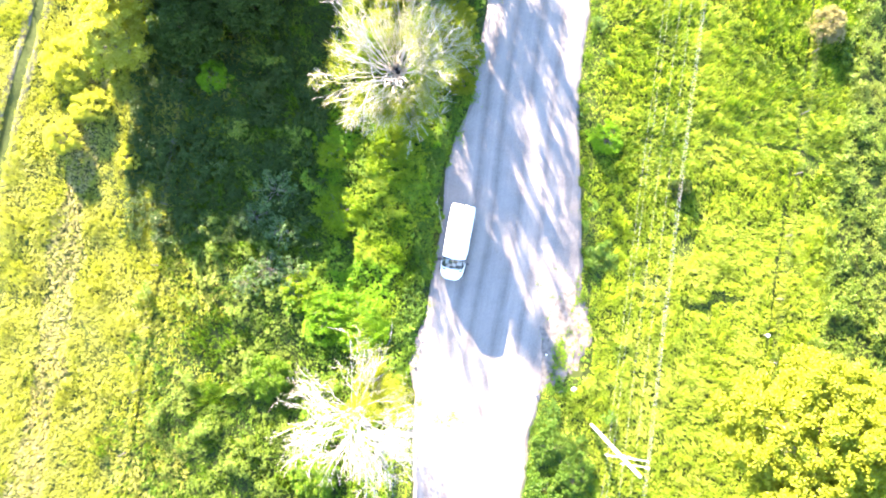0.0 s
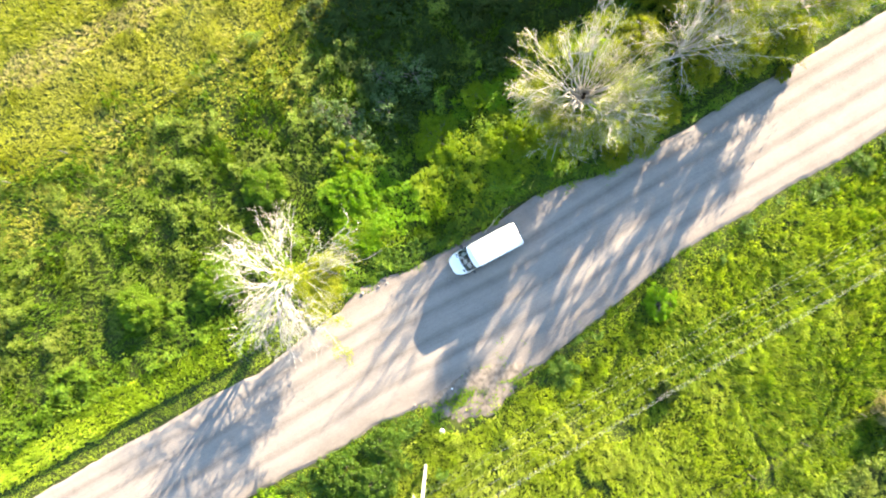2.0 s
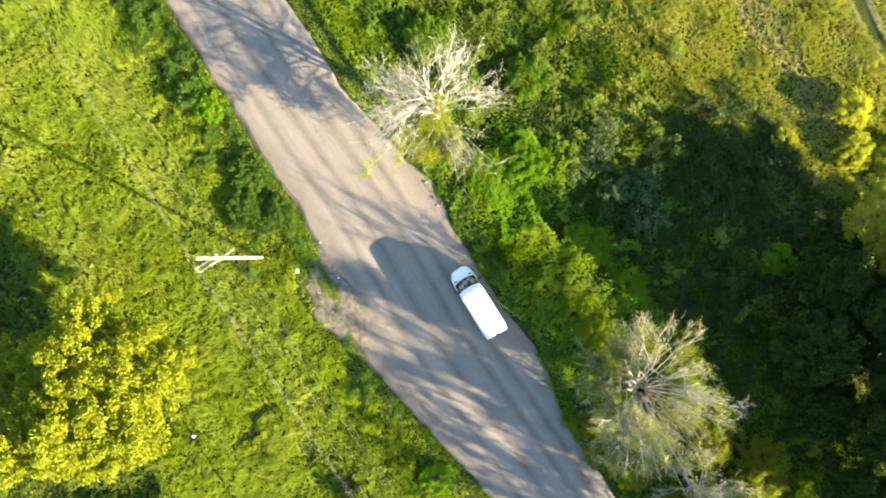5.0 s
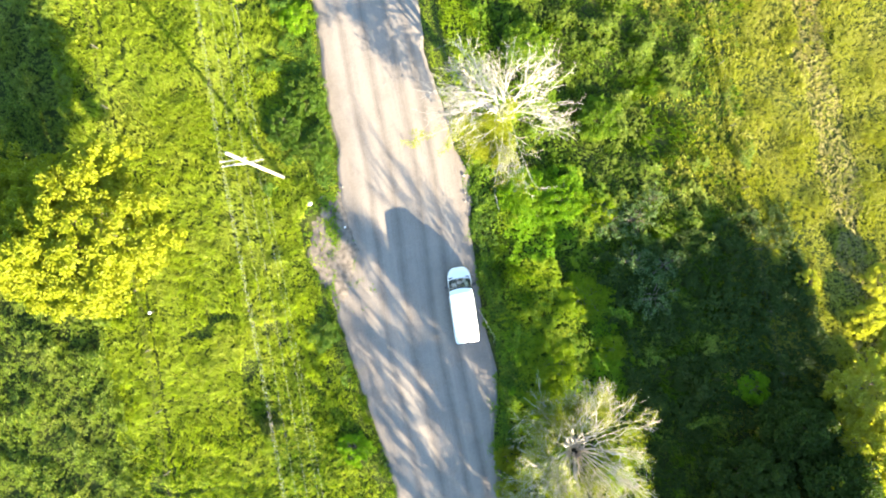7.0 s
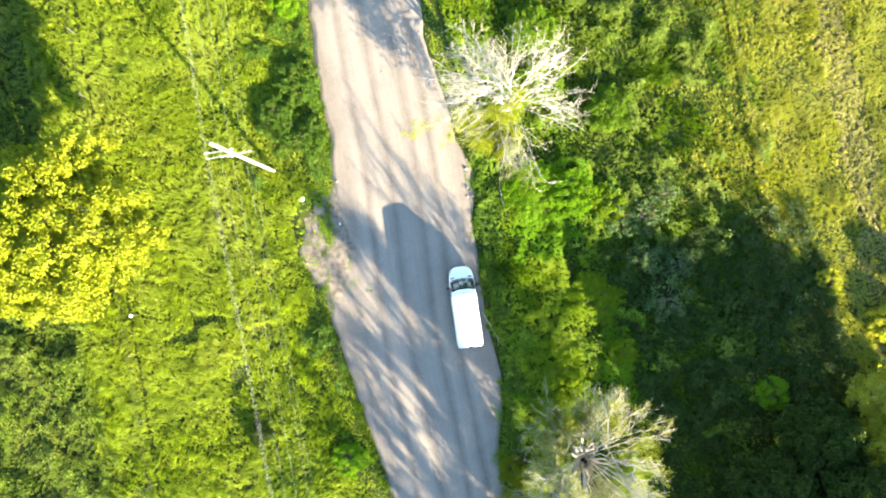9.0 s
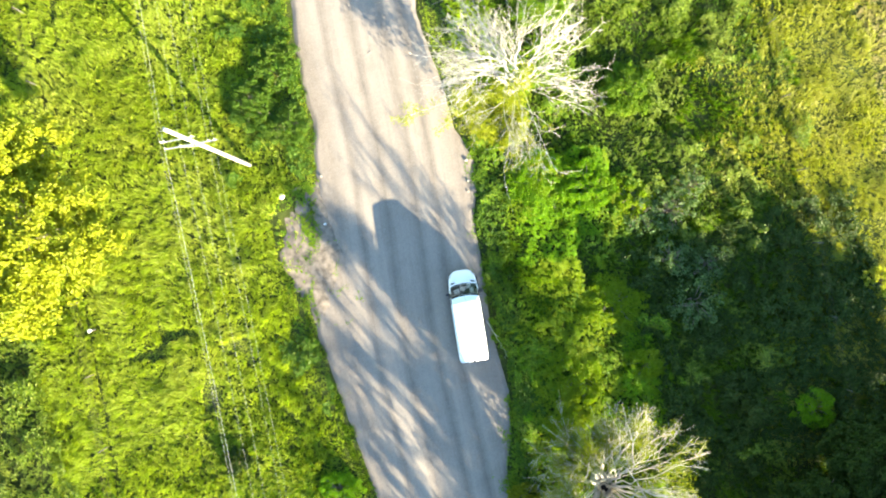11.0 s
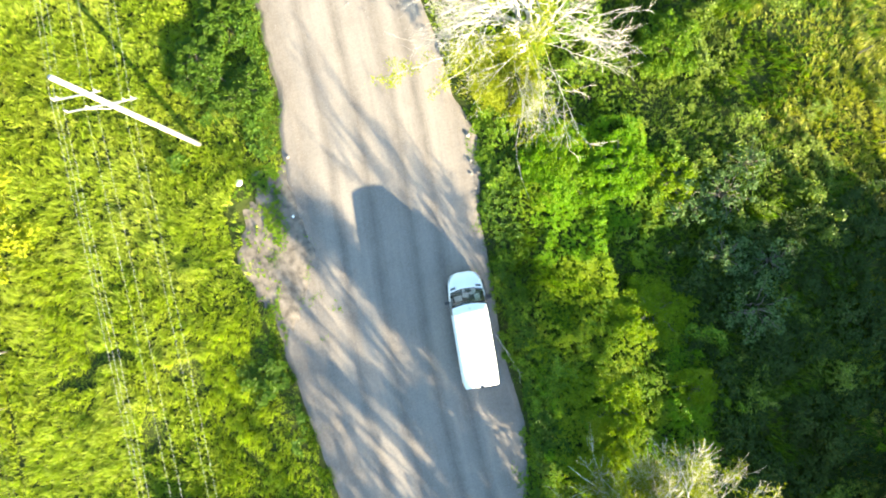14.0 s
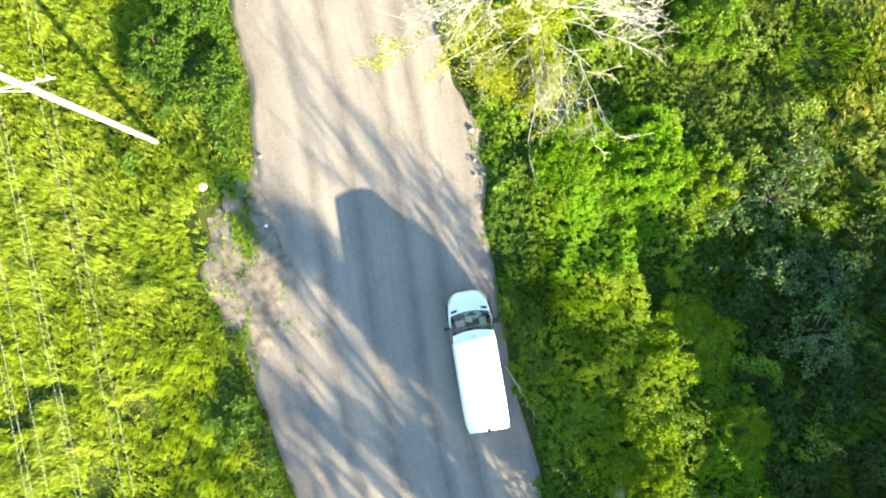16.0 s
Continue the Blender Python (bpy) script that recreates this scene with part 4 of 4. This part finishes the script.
def power_pole(x, y):
    z0 = float(ground_z(np.array(x), np.array(y)))
    pole = base("power_pole", Matrix.Translation((x, y, z0)), "tall pale concrete power pole with two crossarms", "power pole", "power poles")
    part("shaft", rod(bmesh.new(), (0, 0, -0.3), (0, 0, 11.8), 0.14, 0.1, 14), CONCRETE, pole, smooth=True)
    for z, lo, hi, rad, pins in ((8.8, -1.32, 1.5, 0.03, LOWER), (10.2, -0.72, 1.05, 0.028, UPPER)):
        off = LINE * 0.16
        arm = part("crossarm", box(bmesh.new(), (lo, -rad, -rad), (hi, rad, rad), 0.012), STEEL, pole, "pale grey steel crossarm")
        arm.matrix_local = Matrix.Translation(Vector((0, 0, z)) + off) @ Matrix.Rotation(math.atan2(ACROSS.y, ACROSS.x), 4, "Z")
        for s in (lo * 0.55, hi * 0.6) if z < 9 else ():
            bm = rod(bmesh.new(), Vector((0, 0, z - 0.55)) + off, Vector((0, 0, z)) + off + ACROSS * s, 0.015, 0.015, 6)
            part("brace", bm, STEEL, pole)
        for k in pins:
            p = Vector((0, 0, z + rad)) + off + ACROSS * k
            bm = rod(bmesh.new(), p, p + Vector((0, 0, 0.1)), 0.02, 0.02, 6)
            rod(bm, p + Vector((0, 0, 0.1)), p + Vector((0, 0, 0.17)), 0.04, 0.032, 10)
            rod(bm, p + Vector((0, 0, 0.17)), p + Vector((0, 0, 0.24)), 0.032, 0.024, 10)
            part("insulator", bm, CERAMIC, pole, "white ceramic insulator")
    return pole


POLE = Vector((12.28, -14.46, 0))
SPAN = 52.0
poles = [power_pole(POLE.x, POLE.y)]
for k in (-1, 1):
    q = POLE + LINE * SPAN * k
    poles.append(copy_thing(poles[0], Matrix.Translation((q.x, q.y, float(ground_z(np.array(q.x), np.array(q.y)))))))
ZP = float(ground_z(np.array(POLE.x), np.array(POLE.y)))
for z, offs, rad in ((8.8, LOWER, 0.003), (10.2, UPPER, 0.0031)):
    for o in offs:
        line = []
        for k in (-1, 0):
            a = POLE + LINE * (SPAN * k + 0.16) + ACROSS * o
            t = np.linspace(0, 1, 25)
            pts = np.array([list(a + LINE * SPAN * u) for u in t])
            pts[:, 2] = ZP + z + 0.3 - 4 * 0.75 * t * (1 - t)
            line.append((pts, np.full(25, rad)))
        tagged(put("power_wire", mesh_np("power_wire", *tubes(line, 5), WIRE, True)), "thin pale overhead wire strung between power poles", "wire", "power wires")


# ---- fences ----
def fence(name, xs_of, ys, label, special=None):
    f = base(name, Matrix.Identity(4), label, "fence")
    posts = []
    for k, yy in enumerate(ys):
        xx = float(xs_of(yy))
        zz = float(ground_z(np.array(xx), np.array(yy)))
        r = random.Random(k + len(name))
        tip = Vector((xx + r.uniform(-0.06, 0.06), yy + r.uniform(-0.06, 0.06), zz + 1.15 + r.uniform(-0.08, 0.06)))
        part("post", rod(bmesh.new(), (xx, yy, zz - 0.3), tip, 0.045, 0.04, 8), WOOD_POST, f)
        posts.append((Vector((xx, yy, zz)), tip))
    for h in (0.45, 0.8, 1.08):
        pts = np.array([list(a.lerp(b, h / 1.15) + Vector((0.055, 0, 0))) for a, b in posts])
        part_me = mesh_np("fence_wire", *tubes([(pts, np.full(len(pts), 0.004))], 4), RUSTY)
        put("fence_wire", part_me, f, "thin rusty wire")
    return f


fence("wire_fence", fence_west_x, np.arange(-38, 24, 5.0), "wire fence on thin weathered wooden posts in meadow grass")
fence("wire_fence", fence_east_x, np.arange(-44, 30, 5.0), "wire fence on weathered posts at the field edge")
bm = rod(bmesh.new(), (0, 0, -0.3), (0, 0, 0.7), 0.06, 0.055, 10)
marker = base("marker_post", Matrix.Translation((25.75, -6.9, float(ground_z(np.array(25.75), np.array(-6.9))))), "short post with a white painted cap by the fence", "post")
part("shaft", bm, WOOD_POST, marker)
bm = bmesh.new()
bmesh.ops.create_uvsphere(bm, u_segments=12, v_segments=8, radius=0.14, matrix=Matrix.Translation((0, 0, 0.72)) @ Matrix.Diagonal((1, 1, 0.6, 1)))
part("cap", bm, WHITE_STONE, marker, "white rounded cap", True)
# long straw along the fences
for xs_of, seed, mat in ((fence_west_x, 8, GRASS_WEST), (fence_east_x, 9, GRASS_EAST)):
    r = np.random.default_rng(seed)
    y = r.uniform(-50, 42, 1100)
    x = xs_of(y) + r.normal(0, 0.13, len(y))
    keep = vnoise(x * 0, y, 3.0, seed) > 0.35
    x, y = x[keep], y[keep]
    grow("fence_grass", "long uncut grass along the fence line", x, y, r, r.uniform(0.3, 0.55, len(x)), TUFTS, mat, 0.3, 0.7)


# ---- van ----
L, HALF = 5.86, 0.99
PROFILE_S = [0.0, 0.05, 0.15, 0.35, 0.6, 0.82, 1.0, 1.3, 1.58, 1.75, 2.1, 3.0, 4.5, 5.5, 5.74, 5.84, 5.86]
PROFILE_Z = [0.72, 0.86, 0.97, 1.08, 1.17, 1.25, 1.47, 1.86, 2.2, 2.36, 2.425, 2.44, 2.44, 2.43, 2.41, 2.36, 2.3]
WIDE_S = [0.0, 0.05, 0.15, 0.35, 0.7, 1.1, 2.0, 5.0, 5.7, 5.86]
WIDE_W = [0.32, 0.52, 0.7, 0.86, 0.95, 0.98, 0.99, 0.99, 0.975, 0.945]
SECTION = [(0.94, 0.27), (0.985, 0.36), (1.0, 0.62), (1.0, 1.0), (0.985, 1.3), (0.95, 1.7), (0.905, 2.1), (0.893, 2.31), (0.875, 2.385), (0.83, 2.425), (0.45, 2.444), (0.0, 2.45)]


def bow(s, y):
    """How far the skin at y lies behind its middle: nose and windscreen bulge forward."""
    return np.interp(s, [0.25, 0.7, 1.65, 2.2], [0, 0.17, 0.15, 0]) * (abs(y) / 0.95) ** 2


def van_ring(s):
    """Half a cross-section at s metres behind the nose, sill to roof: (y, z) pairs."""
    top, w = np.interp(s, PROFILE_S, PROFILE_Z), np.interp(s, WIDE_S, WIDE_W)
    out = []
    for k, (f, z) in enumerate(SECTION):
        crown = 2.45 - z if k >= 7 else 0.0
        if k >= 7:
            zz = top - crown * min(1.0, (top - 0.5) / 1.6)
        else:
            zz = min(z, 0.27 + (top - 0.27) * (z - 0.27) / 2.02)
        out.append((f * w, zz))
    return out


def van_point(s, k, offset=0.0):
    """A point of the skin: k runs along the half section, negative on the right side."""
    ring = van_ring(s)
    a = abs(k)
    i = min(int(a), len(ring) - 2)
    y = ring[i][0] * (1 - (a - i)) + ring[i + 1][0] * (a - i)
    z = ring[i][1] * (1 - (a - i)) + ring[i + 1][1] * (a - i)
    return Vector((L / 2 - s - bow(s, y), math.copysign(y, k), z))


def skin_patch(s0, s1, k0, k1, lift, ns=8, nk=8):
    """A patch of the van's skin, lifted off it."""
    bm = bmesh.new()
    grid = []
    for i in range(ns + 1):
        row = []
        for j in range(nk + 1):
            s, k = s0 + (s1 - s0) * i / ns, k0 + (k1 - k0) * j / nk
            p = van_point(s, k)
            e = 0.01
            n = (van_point(min(L, s + e), k) - van_point(max(0, s - e), k)).cross(van_point(s, k + e if abs(k + e) <= 11 else k) - van_point(s, k - e))
            n = n.normalized() if n.length > 1e-9 else Vector((0, 0, 1))
            if n.dot(p - Vector((p.x, 0, 1.0))) < 0:
                n = -n
            row.append(bm.verts.new(p + n * lift))
        grid.append(row)
    for i in range(ns):
        for j in range(nk):
            bm.faces.new((grid[i][j], grid[i + 1][j], grid[i + 1][j + 1], grid[i][j + 1]))
    bmesh.ops.recalc_face_normals(bm, faces=bm.faces)
    return bm


def across_patch(s0, s1, k, lift, ns=6):
    """A patch from side k over the roof to the other side."""
    bm = bmesh.new()
    ks = [k + (11 - k) * j / 8 for j in range(9)]
    grid = []
    for i in range(ns + 1):
        s = s0 + (s1 - s0) * i / ns
        left = [van_point(s, kk) for kk in ks]
        pts = left + [Vector((p.x, -p.y, p.z)) for p in reversed(left[:-1])]
        slope = (van_point(min(L, s + 0.02), 11) - van_point(max(0, s - 0.02), 11)).normalized()
        n = slope.cross(Vector((0, 1, 0))).normalized()
        n = n if n.z > 0 else -n
        grid.append([bm.verts.new(p + n * lift) for p in pts])
    for i in range(ns):
        for j in range(len(grid[0]) - 1):
            bm.faces.new((grid[i][j], grid[i + 1][j], grid[i + 1][j + 1], grid[i][j + 1]))
    bmesh.ops.recalc_face_normals(bm, faces=bm.faces)
    return bm


def thick(ob, t):
    m = ob.modifiers.new("thickness", "SOLIDIFY")
    m.thickness, m.offset = t, -1
    return ob


def build_van(m):
    van = base("van", m, "white panel van parked on the dirt road edge", "van")
    stations = sorted(set(PROFILE_S + [0.7, 0.9, 1.15, 1.45, 2.5, 3.5, 4.0, 5.0]))
    bm = bmesh.new()
    rings = []
    for s in stations:
        h = van_ring(s)
        pts = [Vector((L / 2 - s - bow(s, y), y, z)) for y, z in h] + [Vector((L / 2 - s - bow(s, y), -y, z)) for y, z in reversed(h[:-1])]
        rings.append([bm.verts.new(p) for p in pts])
    n = len(rings[0])
    for i in range(len(rings) - 1):
        for j in range(n - 1):
            glass = 0.89 < stations[i] < 1.5 and stations[i + 1] <= 1.59 and 8 <= j < n - 9
            if not glass:
                bm.faces.new((rings[i][j], rings[i][j + 1], rings[i + 1][j + 1], rings[i + 1][j]))
        bm.faces.new((rings[i][n - 1], rings[i][0], rings[i + 1][0], rings[i + 1][n - 1]))
    bm.faces.new(rings[0])
    bm.faces.new(rings[-1])
    bmesh.ops.recalc_face_normals(bm, faces=bm.faces)
    body = part("body", bm, PAINT, van, "glossy white sheet-metal body", True)
    body.data.set_sharp_from_angle(angle=radians(38))
    screen = thick(part("windscreen", across_patch(0.88, 1.6, 8.0, 0.012), GLASS, van, "clear raked windscreen", True), 0.005)
    screen.visible_shadow = False
    for sgn in (1, -1):
        part("pillar_seal", skin_patch(0.88, 1.62, sgn * 7.75, sgn * 8.25, 0.016, 6, 2), BLACK, van)
    bm = across_patch(0.845, 0.9, 7.9, 0.006, 1)
    part("windscreen_seal", bm, BLACK, van)
    # cab inside
    bm = box(bmesh.new(), (L / 2 - 1.55, -0.78, 0.95), (L / 2 - 0.98, 0.78, 1.2), 0.06)
    part("dashboard", bm, DASH, van)
    # white sheets laid on the dashboard in place of pale windscreen reflections
    for px0, px1, py0, py1, turn in ((-1.5, -1.2, 0.28, 0.68, 8), (-1.34, -1.06, -0.1, 0.24, -14), (-1.52, -1.2, -0.66, -0.38, 5), (-1.2, -1.04, -0.5, -0.14, 20)):
        bm = box(bmesh.new(), (px0, py0, 1.203), (px1, py1, 1.212))
        mid = Vector(((px0 + px1) / 2, (py0 + py1) / 2, 0))
        bmesh.ops.rotate(bm, cent=mid, matrix=Matrix.Rotation(radians(turn), 3, "Z"), verts=bm.verts)
        bmesh.ops.translate(bm, vec=(L / 2, 0, 0), verts=bm.verts)
        part("screen_glint", bm, MATT_WHITE, van, "white sheets standing in for windscreen reflections")
    for yy in (0.5, -0.1, -0.55):
        bm = box(bmesh.new(), (L / 2 - 2.45, yy - 0.23, 0.75), (L / 2 - 1.9, yy + 0.23, 0.95), 0.05)
        box(bm, (L / 2 - 2.55, yy - 0.23, 0.9), (L / 2 - 2.4, yy + 0.23, 1.55), 0.05)
        box(bm, (L / 2 - 2.52, yy - 0.13, 1.58), (L / 2 - 2.43, yy + 0.13, 1.8), 0.03)
        part("seat", bm, FABRIC, van)
    bm = bmesh.new()
    ring_pts = np.array([[L / 2 - 1.72 - 0.1 * math.cos(a), 0.5 + 0.2 * math.sin(a), 1.2 + 0.17 * math.cos(a)] for a in np.linspace(0, 2 * math.pi, 21)])
    put("steering_wheel", mesh_np("steering_wheel", *tubes([(ring_pts, np.full(21, 0.018))], 6), BLACK, True), van)
    part("bulkhead", box(bmesh.new(), (L / 2 - 2.72, -0.85, 0.5), (L / 2 - 2.68, 0.85, 2.3)), DASH, van)
    for sgn in (1, -1):
        part("cowl_vent", skin_patch(0.66, 0.76, sgn * 8.6, sgn * 9.7, 0.008, 2, 4), BLACK, van, "black air intake slot")
        part("side_window", skin_patch(1.28, 2.05, sgn * 4.15, sgn * 5.95, 0.006, 4, 4), BLACK, van, "dark cab side window")
        part("headlight", skin_patch(0.09, 0.42, sgn * 4.6, sgn * 6.6, 0.008, 4, 4), CLEAR_LAMP, van, "clear headlight")
        part("rub_strip", skin_patch(1.5, 4.1, sgn * 2.25, sgn * 2.6, 0.015, 6, 2), BLACK, van, "black side rub strip")
        part("sill", skin_patch(1.4, 4.1, sgn * 0.1, sgn * 0.8, 0.01, 6, 2), BLACK, van)
        bm = box(bmesh.new(), (L / 2 - 1.52, sgn * 1.0, 1.3), (L / 2 - 1.38, sgn * 1.22, 1.62), 0.04)
        mirror = part("wing_mirror", bm, BLACK, van, "black wing mirror")
        part("mirror_arm", rod(bmesh.new(), (L / 2 - 1.42, sgn * 0.92, 1.36), (L / 2 - 1.43, sgn * 1.05, 1.4), 0.03, 0.03, 8), BLACK, mirror)
        bm = rod(bmesh.new(), (L / 2 - 0.93, sgn * 0.55 + 0.1, 1.385), (L / 2 - 1.05, sgn * 0.55 - 0.5, 1.565), 0.01, 0.008, 6)
        part("wiper", bm, BLACK, van)
        part("tail_light", box(bmesh.new(), (-L / 2 - 0.015, sgn * 0.9 - 0.05, 0.85), (-L / 2 + 0.06, sgn * 0.9 + 0.05, 1.35), 0.015), RED_GLASS, van, "tall red tail light")
        part("rear_window", box(bmesh.new(), (-L / 2 - 0.008, min(sgn * 0.12, sgn * 0.72), 1.45), (-L / 2 + 0.02, max(sgn * 0.12, sgn * 0.72), 2.0), 0.01), BLACK, van, "dark rear door window")
        for s in (0.98, 4.64):
            wx = L / 2 - s
            bm = bmesh.new()
            pts = np.array([[wx + 0.29 * math.cos(a), sgn * 0.87, 0.34 + 0.29 * math.sin(a)] for a in np.linspace(0, 2 * math.pi, 25)])
            v, f = tubes([(pts, np.full(25, 0.09))], 8)
            v[:, 1] = sgn * 0.87 + (v[:, 1] - sgn * 0.87) * 1.25
            v[:, 2] = np.maximum(v[:, 2], -0.03)
            wheel = base("wheel", Matrix.Identity(4), "", "")
            wheel.parent = van
            put("tyre", mesh_np("tyre", v, f, RUBBER, True), wheel)
            part("rim", rod(bmesh.new(), (wx, sgn * 0.82, 0.34), (wx, sgn * 0.94, 0.34), 0.24, 0.2, 18), ALLOY, wheel)
            arch = np.array([[wx + 0.42 * math.cos(a), sgn * 0.985, 0.34 + 0.42 * math.sin(a)] for a in np.linspace(0.05, math.pi - 0.05, 16)])
            put("wheel_arch", mesh_np("wheel_arch", *tubes([(arch, np.full(16, 0.035))], 6), BLACK, True), van)
    part("front_bumper", box(bmesh.new(), (L / 2 - 0.3, -0.5, 0.28), (L / 2 - 0.01, 0.5, 0.62), 0.07), BLACK, van, "dark grey front bumper")
    part("grille", box(bmesh.new(), (L / 2 - 0.12, -0.28, 0.62), (L / 2 + 0.006, 0.28, 0.71), 0.02), BLACK, van)
    part("rear_bumper", box(bmesh.new(), (-L / 2 - 0.07, -0.88, 0.36), (-L / 2 + 0.1, 0.88, 0.58), 0.04), BLACK, van)
    part("number_plate", box(bmesh.new(), (-L / 2 - 0.02, -0.26, 0.72), (-L / 2 + 0.01, 0.26, 0.83)), MATT_WHITE, van, "plain white plate")
    part("brake_light", box(bmesh.new(), (-L / 2 - 0.03, -0.07, 2.2), (-L / 2 + 0.1, 0.07, 2.43), 0.012), BLACK, van, "dark high brake light over the rear doors")
    part("aerial", rod(bmesh.new(), (L / 2 - 1.78, 0, 2.34), (L / 2 - 1.9, 0, 2.5), 0.012, 0.006, 6), BLACK, van)
    for k in (0.28, 0.62):
        for sgn in (1, -1):
            bm = box(bmesh.new(), (-L / 2 + 0.3, sgn * k - 0.03, 2.42), (L / 2 - 2.2, sgn * k + 0.03, 2.447 if k < 0.5 else 2.434), 0.004)
            part("roof_rib", bm, PAINT, van)
    return van


build_van(Matrix.Translation((1.15, -0.45, 0.04)) @ Matrix.Rotation(math.atan2(-5.78, -0.88), 4, "Z"))

# ---- road-side details ----
def rock(name, x, y, size, material, label, seed, flat=0.6, long=1.0):
    r = random.Random(seed)
    bm = bmesh.new()
    bmesh.ops.create_icosphere(bm, subdivisions=2, radius=size / 2)
    for v in bm.verts:
        v.co *= 1 + r.uniform(-0.14, 0.14)
        v.co.z *= flat
        v.co.x *= long
    z = float(ground_z(np.array(x), np.array(y))) if off_road(np.array(x), np.array(y)) > 0 else 0.04
    me = bpy.data.meshes.new(name)
    bm.to_mesh(me)
    bm.free()
    me.materials.append(material)
    ob = put(name, me)
    ob.matrix_world = Matrix.Translation((x, y, z + size * flat * 0.22)) @ Matrix.Rotation(r.uniform(0, 6), 4, "Z")
    return tagged(ob, label, "stone")


rock("white_stone", 10.83, -11.75, 0.42, WHITE_STONE, "whitewashed stone lying at the road edge", 1)
bm = box(bmesh.new(), (-0.45, -0.09, -0.15), (0.45, 0.09, 0.06), 0.03)
curb = part("culvert_slab", bm, STONE, None)
curb.matrix_world = pose(9.85, -11.95, 0.02, 0, 0, 8)
tagged(curb, "weathered concrete culvert slab half sunk in weeds", "slab")
for k, (sx, sy, ss) in enumerate(((8.6, -9.1, 0.16), (-0.55, 4.4, 0.14), (9.1, -8.2, 0.1), (7.9, -12.3, 0.2), (-1.6, -9.0, 0.2), (-1.9, -10.4, 0.26), (-1.4, -8.3, 0.16))):
    rock("stone", sx, sy, ss, STONE if k > 1 else WHITE_STONE, "small pale stone on the road verge", 20 + k)

# gravel on the road
r = np.random.default_rng(5)
n = 9000
y = r.uniform(-45, 36, n)
u = r.beta(0.55, 0.55, n)
x = west_edge(y) + (east_edge(y) - west_edge(y)) * u
oct_v = np.array([[1, 0, 0], [-1, 0, 0], [0, 1, 0], [0, -1, 0], [0, 0, 0.7], [0, 0, -0.5]], float)
oct_f = np.array([[0, 2, 4], [2, 1, 4], [1, 3, 4], [3, 0, 4]])
s = r.lognormal(-4.45, 0.45, n)
gv2, gf2 = scatter(oct_v, oct_f, np.stack([x, y, np.full(n, 0.045)], -1), r.uniform(0, 6.28, n), np.stack([s, s * r.uniform(0.6, 1, n), s], -1))
tagged(put("gravel", mesh_np("gravel", gv2, gf2, STONE)), "loose small gravel strewn over the dirt road", "gravel", kind="stuff")

# a fallen branch beside the van
r = np.random.default_rng(77)
trail = sway(np.array([0.05, 0.5, 0.08]), np.array([-0.6, 3.2, 0.12]), 9, 0.05, r, 0.1)
sprigs = [(trail, np.linspace(0.028, 0.01, 9))]
for k in (3, 5, 6, 7):
    sprigs.append((sway(trail[k], trail[k] + np.array([r.uniform(-0.5, 0.4), r.uniform(0.3, 0.7), 0.05]), 4, 0.03, r), np.linspace(0.012, 0.005, 4)))
tagged(put("fallen_branch", mesh_np("fallen_branch", *tubes(sprigs, 6), BARK_GREY, True)), "bleached fallen branch lying on the road verge", "branch")
